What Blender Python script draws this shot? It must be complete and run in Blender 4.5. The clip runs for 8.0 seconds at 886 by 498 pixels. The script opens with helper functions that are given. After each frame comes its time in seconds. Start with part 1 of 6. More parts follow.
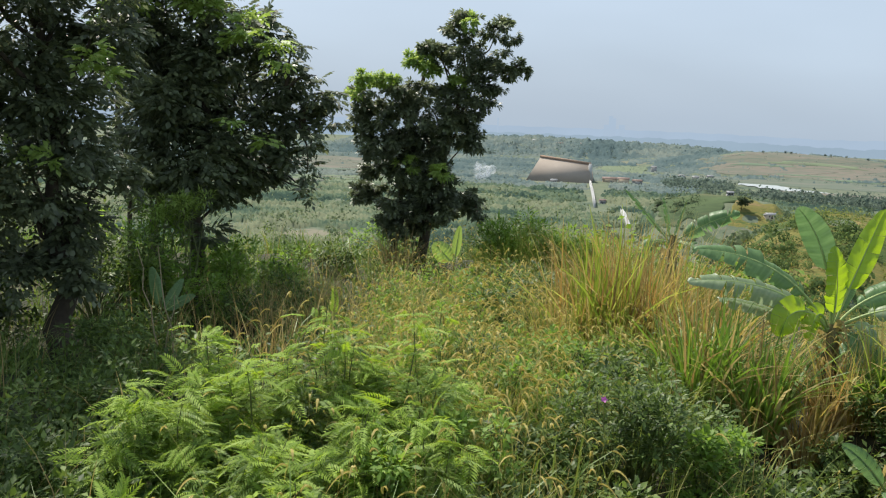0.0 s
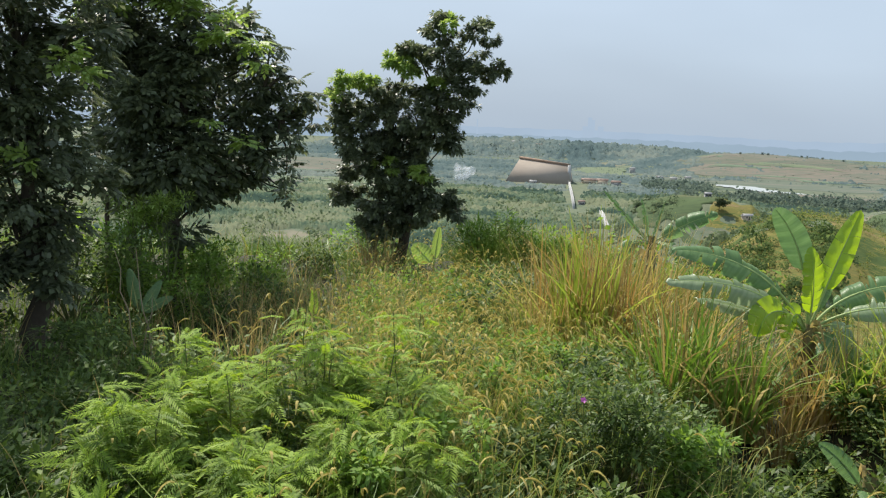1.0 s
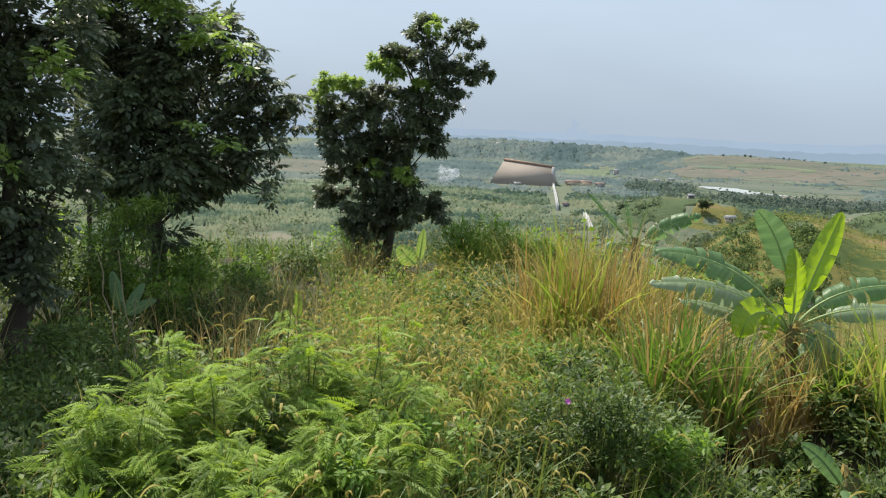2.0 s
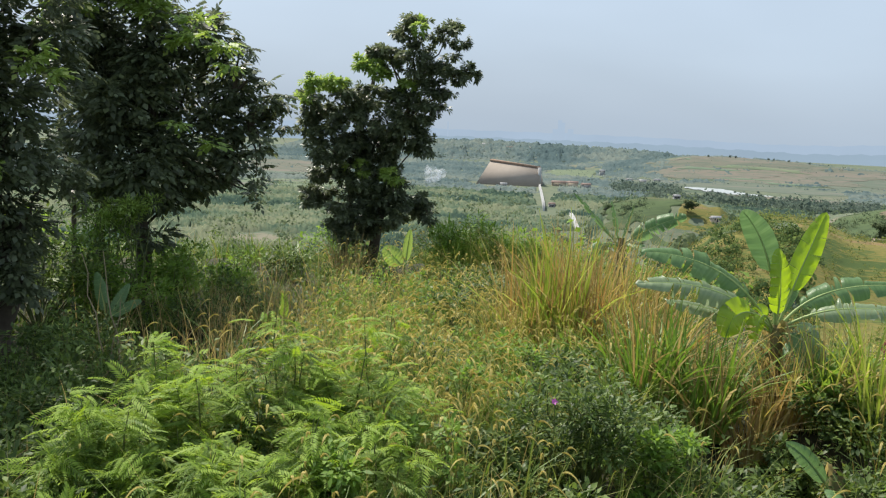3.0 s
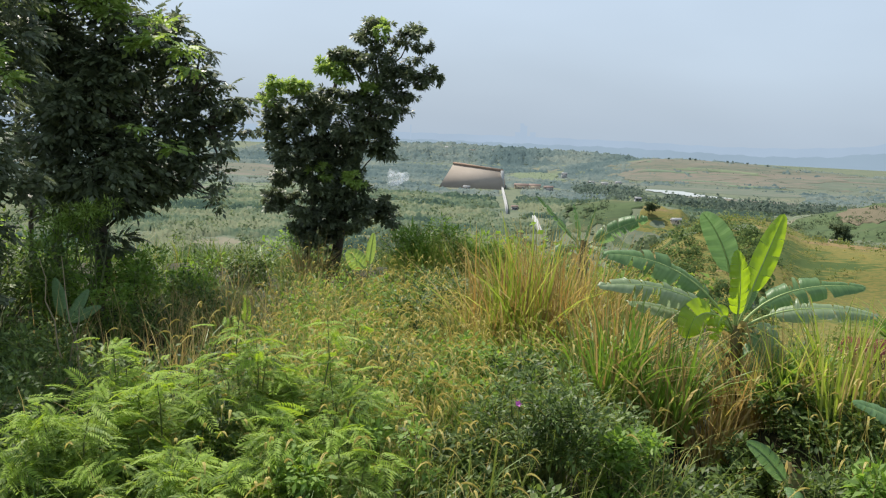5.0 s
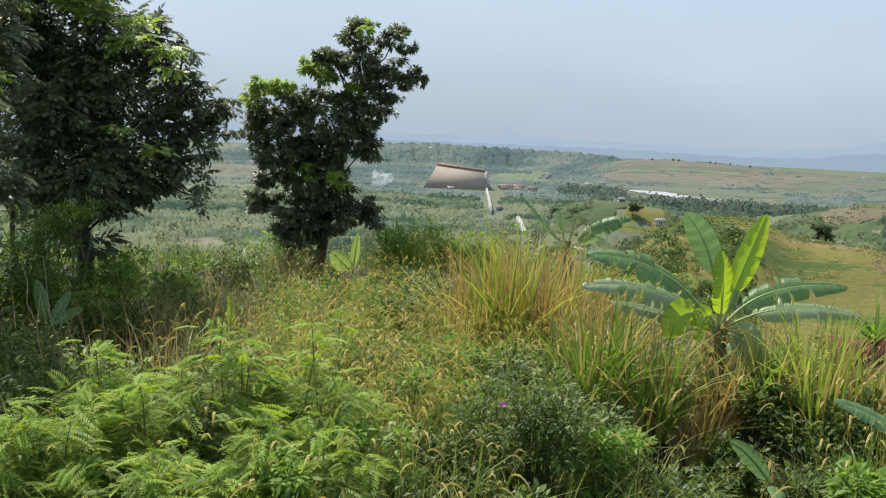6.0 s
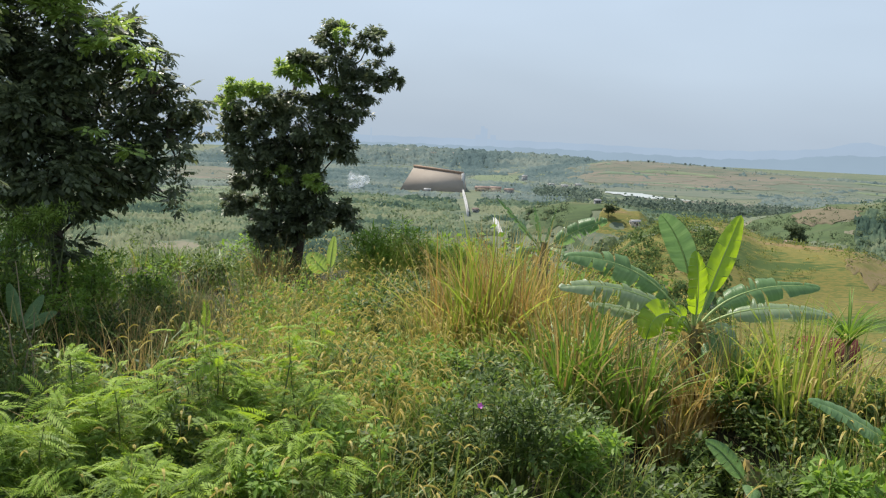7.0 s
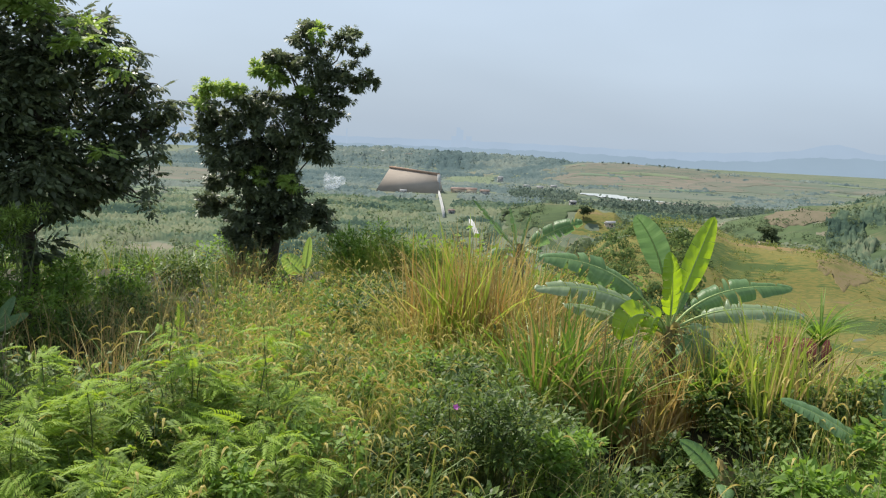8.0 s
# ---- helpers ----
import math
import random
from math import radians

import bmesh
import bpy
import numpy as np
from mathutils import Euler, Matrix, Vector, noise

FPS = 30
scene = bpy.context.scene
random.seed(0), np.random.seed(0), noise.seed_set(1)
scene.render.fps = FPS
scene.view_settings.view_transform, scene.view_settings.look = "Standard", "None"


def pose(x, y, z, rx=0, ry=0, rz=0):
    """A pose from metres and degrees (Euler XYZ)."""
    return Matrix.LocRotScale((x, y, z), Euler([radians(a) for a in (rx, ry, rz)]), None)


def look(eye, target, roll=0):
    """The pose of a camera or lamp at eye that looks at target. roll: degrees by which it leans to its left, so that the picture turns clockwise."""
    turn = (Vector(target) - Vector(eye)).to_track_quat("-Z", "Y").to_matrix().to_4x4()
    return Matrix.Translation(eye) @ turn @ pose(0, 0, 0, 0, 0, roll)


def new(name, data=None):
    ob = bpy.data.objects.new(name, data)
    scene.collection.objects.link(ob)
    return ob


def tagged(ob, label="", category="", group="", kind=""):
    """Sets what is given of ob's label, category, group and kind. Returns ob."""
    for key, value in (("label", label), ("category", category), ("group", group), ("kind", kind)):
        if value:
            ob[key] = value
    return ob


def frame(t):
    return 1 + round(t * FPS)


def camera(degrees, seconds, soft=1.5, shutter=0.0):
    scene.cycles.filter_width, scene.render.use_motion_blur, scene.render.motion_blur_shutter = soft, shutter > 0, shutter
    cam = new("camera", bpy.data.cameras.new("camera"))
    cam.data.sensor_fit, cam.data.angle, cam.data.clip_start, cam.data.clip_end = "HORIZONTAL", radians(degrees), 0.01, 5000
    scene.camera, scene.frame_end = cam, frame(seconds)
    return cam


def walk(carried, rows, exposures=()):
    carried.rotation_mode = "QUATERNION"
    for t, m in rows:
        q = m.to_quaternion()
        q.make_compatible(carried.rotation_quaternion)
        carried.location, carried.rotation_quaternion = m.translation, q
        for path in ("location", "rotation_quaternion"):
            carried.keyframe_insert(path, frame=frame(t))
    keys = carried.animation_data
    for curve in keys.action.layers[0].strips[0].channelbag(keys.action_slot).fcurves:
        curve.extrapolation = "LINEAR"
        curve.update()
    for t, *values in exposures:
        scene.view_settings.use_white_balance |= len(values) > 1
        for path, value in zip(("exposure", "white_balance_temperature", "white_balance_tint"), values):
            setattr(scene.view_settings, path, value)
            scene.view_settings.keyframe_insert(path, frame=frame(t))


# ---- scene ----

# ============ camera ============
cam = camera(50.0, 8.0, soft=1.2)
EYE = 3.0
PATH = [
    (0.0, 82.487, -2.444, 3.779), (0.5, 82.554, -2.483, 3.17), (1.0, 82.614, -2.514, 2.549), (1.5, 82.708, -2.506, 2.036),
    (3.0, 82.84, -2.6, 0.791), (3.5, 82.893, -2.58, 0.322), (4.0, 82.978, -2.583, -0.264), (4.5, 83.067, -2.557, -0.922),
    (6.0, 83.225, -2.534, -2.39), (6.5, 83.293, -2.504, -3.059), (7.0, 83.396, -2.506, -3.806), (7.5, 83.477, -2.58, -4.561),
    (8.0, 83.535, -2.666, -5.256)]
walk(cam, [(t, pose(0, 0, EYE, rx, ry, rz)) for t, rx, ry, rz in PATH], [(0, 0.36, 6500, 11.6), (8, 0.36, 6500, 11.6)])

# ============ sky and sun ============
SUN_EL, SUN_AZ = 57.0, -36.0      # degrees; azimuth from +y towards +x
world = bpy.data.worlds.new("hazy_sky")
scene.world = world
world.use_nodes = True
wt = world.node_tree
wt.nodes.clear()
w_out = wt.nodes.new("ShaderNodeOutputWorld")
w_bg = wt.nodes.new("ShaderNodeBackground")
w_sky = wt.nodes.new("ShaderNodeTexSky")
w_sky.sky_type = "NISHITA"
w_sky.sun_disc = False
w_sky.sun_elevation = radians(SUN_EL)
w_sky.sun_rotation = radians(SUN_AZ)
w_sky.dust_density = 3.0
w_sky.altitude = 100
w_mix = wt.nodes.new("ShaderNodeMix")
w_mix.data_type = "RGBA"
w_mix.inputs["Factor"].default_value = 0.88
w_mix.inputs["B"].default_value = (4.4, 5.42, 6.5, 1)
w_noise = wt.nodes.new("ShaderNodeTexNoise")
w_noise.inputs["Scale"].default_value = 2.2
w_noise.inputs["Detail"].default_value = 3
w_map = wt.nodes.new("ShaderNodeMapping")
w_map.inputs["Scale"].default_value = (1, 1, 3.5)
w_co = wt.nodes.new("ShaderNodeTexCoord")
w_ramp = wt.nodes.new("ShaderNodeMapRange")
w_ramp.inputs["From Min"].default_value = 0.3
w_ramp.inputs["From Max"].default_value = 0.7
w_ramp.inputs["To Min"].default_value = 0.93
w_ramp.inputs["To Max"].default_value = 1.06
w_mul = wt.nodes.new("ShaderNodeVectorMath")
w_mul.operation = "SCALE"
wt.links.new(w_co.outputs["Generated"], w_map.inputs["Vector"])
wt.links.new(w_map.outputs["Vector"], w_noise.inputs["Vector"])
wt.links.new(w_noise.outputs["Fac"], w_ramp.inputs["Value"])
wt.links.new(w_sky.outputs["Color"], w_mix.inputs["A"])
wt.links.new(w_mix.outputs["Result"], w_mul.inputs[0])
w_sep = wt.nodes.new("ShaderNodeSeparateXYZ")
w_low = wt.nodes.new("ShaderNodeMapRange")
w_low.interpolation_type = "SMOOTHSTEP"
w_low.inputs["From Min"].default_value = -0.02
w_low.inputs["From Max"].default_value = 0.14
w_low.inputs["To Min"].default_value = 0.86
w_low.inputs["To Max"].default_value = 1.02
w_both = wt.nodes.new("ShaderNodeMath")
w_both.operation = "MULTIPLY"
wt.links.new(w_co.outputs["Generated"], w_sep.inputs[0])
wt.links.new(w_sep.outputs["Z"], w_low.inputs["Value"])
wt.links.new(w_low.outputs["Result"], w_both.inputs[0])
wt.links.new(w_ramp.outputs["Result"], w_both.inputs[1])
wt.links.new(w_both.outputs[0], w_mul.inputs["Scale"])
wt.links.new(w_mul.outputs["Vector"], w_bg.inputs["Color"])
w_bg.inputs["Strength"].default_value = 0.1
wt.links.new(w_bg.outputs["Background"], w_out.inputs["Surface"])

sun = new("sun", bpy.data.lights.new("sun", "SUN"))
sun.data.energy = 5.0
sun.data.angle = radians(2.0)
sun.data.color = (1.0, 0.94, 0.83)
sun_at = Vector((math.sin(radians(SUN_AZ)) * math.cos(radians(SUN_EL)), math.cos(radians(SUN_AZ)) * math.cos(radians(SUN_EL)), math.sin(radians(SUN_EL))))
sun.matrix_world = look(sun_at * 50, (0, 0, 0))


# ============ materials ============
def ramp_node(nt, stops):
    r = nt.nodes.new("ShaderNodeValToRGB")
    while len(r.color_ramp.elements) < len(stops):
        r.color_ramp.elements.new(0.5)
    for e, (p, c) in zip(r.color_ramp.elements, stops):
        e.position, e.color = p, (*c, 1)
    return r


def leaf_material(name, stops, rough=0.45, translucent=0.35, glow=1.6, spec=0.5, hue=0.487, patch=1.1):
    """Leaves: a colour for each leaf, blotches within it, light through the blade."""
    m = bpy.data.materials.new(name)
    m.use_nodes = True
    nt = m.node_tree
    p = nt.nodes["Principled BSDF"]
    p.inputs["Roughness"].default_value = rough
    p.inputs["Specular IOR Level"].default_value = spec
    geo = nt.nodes.new("ShaderNodeNewGeometry")
    noi = nt.nodes.new("ShaderNodeTexNoise")
    noi.inputs["Scale"].default_value = patch
    noi.inputs["Detail"].default_value = 4
    co = nt.nodes.new("ShaderNodeTexCoord")
    add = nt.nodes.new("ShaderNodeMath")
    add.operation = "MULTIPLY_ADD"
    add.inputs[1].default_value = 0.62
    sub = nt.nodes.new("ShaderNodeMath")
    sub.operation = "MULTIPLY_ADD"
    sub.inputs[1].default_value = 0.9
    sub.inputs[2].default_value = -0.26
    r = ramp_node(nt, stops)
    nt.links.new(co.outputs["Object"], noi.inputs["Vector"])
    nt.links.new(noi.outputs["Fac"], sub.inputs[0])
    nt.links.new(geo.outputs["Random Per Island"], add.inputs[0])
    nt.links.new(sub.outputs[0], add.inputs[2])
    nt.links.new(add.outputs[0], r.inputs["Fac"])
    nt.links.new(r.outputs["Color"], p.inputs["Base Color"])
    tr = nt.nodes.new("ShaderNodeBsdfTranslucent")
    hs = nt.nodes.new("ShaderNodeHueSaturation")
    hs.inputs["Hue"].default_value = hue
    hs.inputs["Saturation"].default_value = 1.1
    hs.inputs["Value"].default_value = glow
    nt.links.new(r.outputs["Color"], hs.inputs["Color"])
    nt.links.new(hs.outputs["Color"], tr.inputs["Color"])
    mix = nt.nodes.new("ShaderNodeMixShader")
    mix.inputs["Fac"].default_value = translucent
    nt.links.new(p.outputs["BSDF"], mix.inputs[1])
    nt.links.new(tr.outputs["BSDF"], mix.inputs[2])
    nt.links.new(mix.outputs["Shader"], nt.nodes["Material Output"].inputs["Surface"])
    return m


def surface_material(name, stops, scale=1.0, rough=0.85, bump=0.3, fine=8.0, spec=0.3, metal=0.0):
    """Ground, bark, plaster: broad patches and fine grain of real size."""
    m = bpy.data.materials.new(name)
    m.use_nodes = True
    nt = m.node_tree
    p = nt.nodes["Principled BSDF"]
    p.inputs["Roughness"].default_value = rough
    p.inputs["Specular IOR Level"].default_value = spec
    p.inputs["Metallic"].default_value = metal
    co = nt.nodes.new("ShaderNodeTexCoord")
    a = nt.nodes.new("ShaderNodeTexNoise")
    a.inputs["Scale"].default_value = scale
    a.inputs["Detail"].default_value = 6
    b = nt.nodes.new("ShaderNodeTexNoise")
    b.inputs["Scale"].default_value = scale * fine
    b.inputs["Detail"].default_value = 5
    mx = nt.nodes.new("ShaderNodeMath")
    mx.operation = "MULTIPLY_ADD"
    mx.inputs[1].default_value = 0.45
    half = nt.nodes.new("ShaderNodeMath")
    half.operation = "MULTIPLY_ADD"
    half.inputs[1].default_value = 1.1
    half.inputs[2].default_value = -0.27
    r = ramp_node(nt, stops)
    nt.links.new(co.outputs["Object"], a.inputs["Vector"])
    nt.links.new(co.outputs["Object"], b.inputs["Vector"])
    nt.links.new(b.outputs["Fac"], mx.inputs[0])
    nt.links.new(a.outputs["Fac"], half.inputs[0])
    nt.links.new(half.outputs[0], mx.inputs[2])
    nt.links.new(mx.outputs[0], r.inputs["Fac"])
    nt.links.new(r.outputs["Color"], p.inputs["Base Color"])
    if bump:
        bp = nt.nodes.new("ShaderNodeBump")
        bp.inputs["Strength"].default_value = bump
        nt.links.new(b.outputs["Fac"], bp.inputs["Height"])
        nt.links.new(bp.outputs["Normal"], p.inputs["Normal"])
    return m


M_TREE = leaf_material("tree_leaf", [(0.0, (0.05, 0.066, 0.04)), (0.5, (0.11, 0.138, 0.074)), (1.0, (0.21, 0.245, 0.12))], 0.45, 0.34, 1.5, 0.6)
M_YOUNG = leaf_material("young_leaf", [(0.0, (0.17, 0.27, 0.06)), (0.6, (0.30, 0.42, 0.11)), (1.0, (0.44, 0.53, 0.19))], 0.5, 0.42, 1.35, 0.4)
M_FERN = leaf_material("feathery_leaf", [(0.0, (0.085, 0.155, 0.04)), (0.5, (0.18, 0.275, 0.055)), (1.0, (0.33, 0.43, 0.09))], 0.6, 0.42, 1.3, 0.3)
M_LIME = leaf_material("young_feathery_leaf", [(0.0, (0.17, 0.28, 0.04)), (0.5, (0.27, 0.40, 0.06)), (1.0, (0.40, 0.50, 0.11))], 0.6, 0.45, 1.3, 0.25)
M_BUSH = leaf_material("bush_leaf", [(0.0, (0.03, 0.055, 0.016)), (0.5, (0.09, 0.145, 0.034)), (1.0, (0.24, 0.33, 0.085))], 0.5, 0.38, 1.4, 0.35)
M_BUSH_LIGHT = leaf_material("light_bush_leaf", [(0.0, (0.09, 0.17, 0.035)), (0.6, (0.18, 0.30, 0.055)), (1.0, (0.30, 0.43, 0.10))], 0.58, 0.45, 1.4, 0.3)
M_WEED = leaf_material("weed_leaf", [(0.0, (0.025, 0.05, 0.017)), (0.5, (0.085, 0.14, 0.036)), (1.0, (0.24, 0.31, 0.08))], 0.55, 0.36, 1.35, 0.3)
M_GRASS = leaf_material("grass_blade", [(0.0, (0.08, 0.15, 0.03)), (0.6, (0.16, 0.25, 0.05)), (0.88, (0.26, 0.32, 0.08)), (1.0, (0.38, 0.33, 0.14))], 0.5, 0.3, 1.2)
M_BROAD = leaf_material("broad_grass_blade", [(0.0, (0.09, 0.18, 0.03)), (0.6, (0.17, 0.29, 0.05)), (1.0, (0.30, 0.40, 0.10))], 0.45, 0.4, 1.3)
M_DRY = leaf_material("dry_grass", [(0.0, (0.24, 0.16, 0.07)), (0.5, (0.40, 0.30, 0.13)), (1.0, (0.56, 0.48, 0.26))], 0.65, 0.48, 1.25, 0.3, 0.508)
M_SEED = leaf_material("seed_head", [(0.0, (0.42, 0.33, 0.09)), (0.6, (0.55, 0.46, 0.15)), (1.0, (0.66, 0.58, 0.27))], 0.7, 0.35, 1.1, 0.3, 0.505)
M_TALL = leaf_material("tall_grass_blade", [(0.0, (0.15, 0.24, 0.04)), (0.5, (0.29, 0.38, 0.07)), (1.0, (0.50, 0.49, 0.16))], 0.42, 0.46, 1.35)
M_RUST = leaf_material("rusty_grass_blade", [(0.0, (0.25, 0.13, 0.055)), (0.4, (0.41, 0.265, 0.10)), (0.7, (0.40, 0.37, 0.10)), (1.0, (0.54, 0.48, 0.20))], 0.55, 0.5, 1.35, 0.3, 0.508)
M_YELLOW = leaf_material("yellowing_grass", [(0.0, (0.16, 0.22, 0.05)), (0.5, (0.25, 0.30, 0.07)), (1.0, (0.42, 0.40, 0.15))], 0.55, 0.38, 1.2, 0.3)
M_BANANA = leaf_material("banana_leaf", [(0.0, (0.08, 0.165, 0.058)), (0.5, (0.145, 0.255, 0.10)), (1.0, (0.26, 0.37, 0.17))], 0.42, 0.38, 1.5, 0.45)
M_BANANA_YOUNG = leaf_material("young_banana_leaf", [(0.0, (0.24, 0.38, 0.04)), (1.0, (0.32, 0.46, 0.06))], 0.4, 0.5, 1.5)
def veined(m, strength=0.5):
    """Fine cross veins and pale streaks along a blade's width, from its own uv."""
    nt = m.node_tree
    uv = nt.nodes.new("ShaderNodeUVMap")
    mp = nt.nodes.new("ShaderNodeMapping")
    mp.inputs["Scale"].default_value = (0.6, 46, 1)
    no = nt.nodes.new("ShaderNodeTexNoise")
    no.inputs["Scale"].default_value = 1.0
    no.inputs["Detail"].default_value = 4
    bp = nt.nodes.new("ShaderNodeBump")
    bp.inputs["Strength"].default_value = strength
    bp.inputs["Distance"].default_value = 0.02
    nt.links.new(uv.outputs["UV"], mp.inputs["Vector"])
    nt.links.new(mp.outputs["Vector"], no.inputs["Vector"])
    nt.links.new(no.outputs["Fac"], bp.inputs["Height"])
    p = nt.nodes["Principled BSDF"]
    nt.links.new(bp.outputs["Normal"], p.inputs["Normal"])
    ramp = next(n for n in nt.nodes if n.type == "VALTORGB")
    old = ramp.inputs["Fac"].links[0].from_socket
    mx = nt.nodes.new("ShaderNodeMath")
    mx.operation = "MULTIPLY_ADD"
    mx.inputs[1].default_value = 0.9
    half = nt.nodes.new("ShaderNodeMath")
    half.operation = "MULTIPLY_ADD"
    half.inputs[1].default_value = 0.45
    half.inputs[2].default_value = -0.25
    nt.links.new(old, half.inputs[0])
    nt.links.new(no.outputs["Fac"], mx.inputs[0])
    nt.links.new(half.outputs[0], mx.inputs[2])
    nt.links.new(mx.outputs[0], ramp.inputs["Fac"])
    return m


veined(M_BANANA)
veined(M_BANANA_YOUNG, 0.3)
M_MIDRIB = surface_material("banana_midrib", [(0.0, (0.24, 0.34, 0.10)), (1.0, (0.36, 0.44, 0.18))], 3, 0.5, 0.1)
M_BARK = surface_material("bark", [(0.0, (0.035, 0.028, 0.02)), (0.5, (0.075, 0.06, 0.045)), (1.0, (0.14, 0.12, 0.09))], 3, 0.9, 0.6)
M_STEM = surface_material("green_stem", [(0.0, (0.07, 0.10, 0.03)), (1.0, (0.15, 0.17, 0.06))], 4, 0.7, 0.2)
M_STRAW = surface_material("dry_stalk", [(0.0, (0.20, 0.15, 0.09)), (1.0, (0.38, 0.31, 0.20))], 5, 0.8, 0.2)
M_PSEUDO = surface_material("banana_trunk", [(0.0, (0.08, 0.06, 0.03)), (0.5, (0.16, 0.13, 0.06)), (1.0, (0.22, 0.24, 0.09))], 4, 0.7, 0.3)
# soil is near black: shade between the plants is put into its colour
M_SOIL = surface_material("shade_darkened_soil", [(0.0, (0.018, 0.022, 0.010)), (0.5, (0.032, 0.034, 0.016)), (1.0, (0.07, 0.055, 0.03))], 0.6, 0.95, 0.4)
M_PETAL = leaf_material("flower_petal", [(0.0, (0.50, 0.10, 0.42)), (1.0, (0.66, 0.2, 0.56))], 0.5, 0.3, 1.2)


# ============ mesh tools ============
rng = np.random.RandomState(7)


def part(name, data, material, parent=None, label=""):
    """Links a mesh (or bmesh) as one object, under parent if there is one."""
    if isinstance(data, bmesh.types.BMesh):
        me = bpy.data.meshes.new(name)
        data.to_mesh(me)
        data.free()
    else:
        me = data
    if material:
        me.materials.append(material)
    ob = new(name, me)
    if parent:
        ob.parent = parent
    if label:
        tagged(ob, label)
    return ob


def make_mesh(name, verts, *face_sets, smooth=False):
    """A mesh from a vertex array and face arrays, each of one face size."""
    me = bpy.data.meshes.new(name)
    verts = np.ascontiguousarray(verts, dtype=np.float32)
    me.vertices.add(len(verts))
    me.vertices.foreach_set("co", verts.ravel())
    loops = np.concatenate([fs.ravel() for fs in face_sets]).astype(np.int32)
    sizes = np.concatenate([np.full(len(fs), fs.shape[1]) for fs in face_sets]).astype(np.int32)
    starts = np.concatenate([[0], np.cumsum(sizes)[:-1]]).astype(np.int32)
    me.loops.add(len(loops))
    me.loops.foreach_set("vertex_index", loops)
    me.polygons.add(len(sizes))
    me.polygons.foreach_set("loop_start", starts)
    if smooth:
        me.polygons.foreach_set("use_smooth", np.ones(len(sizes), dtype=bool))
    me.update(calc_edges=True)
    return me


def unit(v):
    return v / np.maximum(np.linalg.norm(v, axis=-1, keepdims=True), 1e-9)


def frames_from(way, up):
    """Turns whose y axis is way and whose z axis is near up."""
    y = unit(way)
    x = unit(np.cross(y, up))
    z = np.cross(x, y)
    return np.stack([x, y, z], axis=-1)


def stamp(template, pos, turns, scale):
    """Copies of a template (verts, quads) at places, as one vertex and one quad array."""
    tv, tf = template
    scale = np.asarray(scale)
    if scale.ndim == 1:
        scale = np.repeat(scale[:, None], 3, axis=1)
    v = np.einsum("nij,nkj->nki", turns, tv[None] * scale[:, None, :]) + pos[:, None, :]
    fs = tf[None] + (np.arange(len(pos)) * len(tv))[:, None, None]
    return v.reshape(-1, 3), fs.reshape(-1, tf.shape[1])


def joined(sets):
    vs, fs, n = [], [], 0
    for v, q in sets:
        vs.append(v)
        fs.append(q + n)
        n += len(v)
    return np.concatenate(vs), np.concatenate(fs)


# a single folded leaf
LEAF = (np.array([(0, 0, 0), (-0.24, 0.45, 0.06), (0.24, 0.45, 0.06), (0, 0.5, 0), (0, 1, -0.12)], float), np.array([(0, 2, 4, 3), (0, 3, 4, 1)]))


def sprig_template(pairs, leaf, width, droop):
    """A twig of leaflets in pairs with one at its end; each leaflet is one bent quad."""
    vs, fs = [], []
    for i in range(pairs + 1):
        s = 0.15 + 0.75 * i / pairs
        for side in ((-1, 1) if i < pairs else (0,)):
            o = np.array((0, s, -droop * s * s))
            d = unit(np.array((side * 1.0, 0.55 if side else 1.0, -0.35)))
            n = unit(np.array((side * 0.35, 0.1, 1.0)))
            x = unit(np.cross(d, n))
            k = len(vs)
            size = leaf * (0.75 + 0.5 * s)
            vs += [o, o + d * size * 0.5 + x * size * width, o + d * size + n * -0.15 * size, o + d * size * 0.5 - x * size * width]
            fs.append((k, k + 1, k + 2, k + 3))
    return np.array(vs), np.array(fs)


SPRIG = sprig_template(3, 0.56, 0.31, 0.3)


def rosette_template(count=7):
    """Rounded leaves in a whorl at a twig's end, each bent along its middle."""
    vs, fs = [], []
    for i in range(count):
        a = 2.4 * i
        tilt = 0.15 + 0.75 * i / count
        d = unit(np.array((math.cos(a) * (1.1 - tilt), 0.25 + tilt * 0.9, math.sin(a) * (1.1 - tilt) - 0.12)))
        n = unit(np.array((-math.cos(a) * 0.5, -0.3, 1.0)))
        x = unit(np.cross(d, n))
        o = np.array((0, 0.12 * i / count, 0))
        size = 0.62 + 0.12 * (i % 3)
        k = len(vs)
        vs += [o, o + d * size * 0.62 + x * size * 0.24, o + d * size - n * 0.1 * size, o + d * size * 0.62 - x * size * 0.24]
        fs.append((k, k + 1, k + 2, k + 3))
    return np.array(vs), np.array(fs)


ROSETTE = rosette_template()


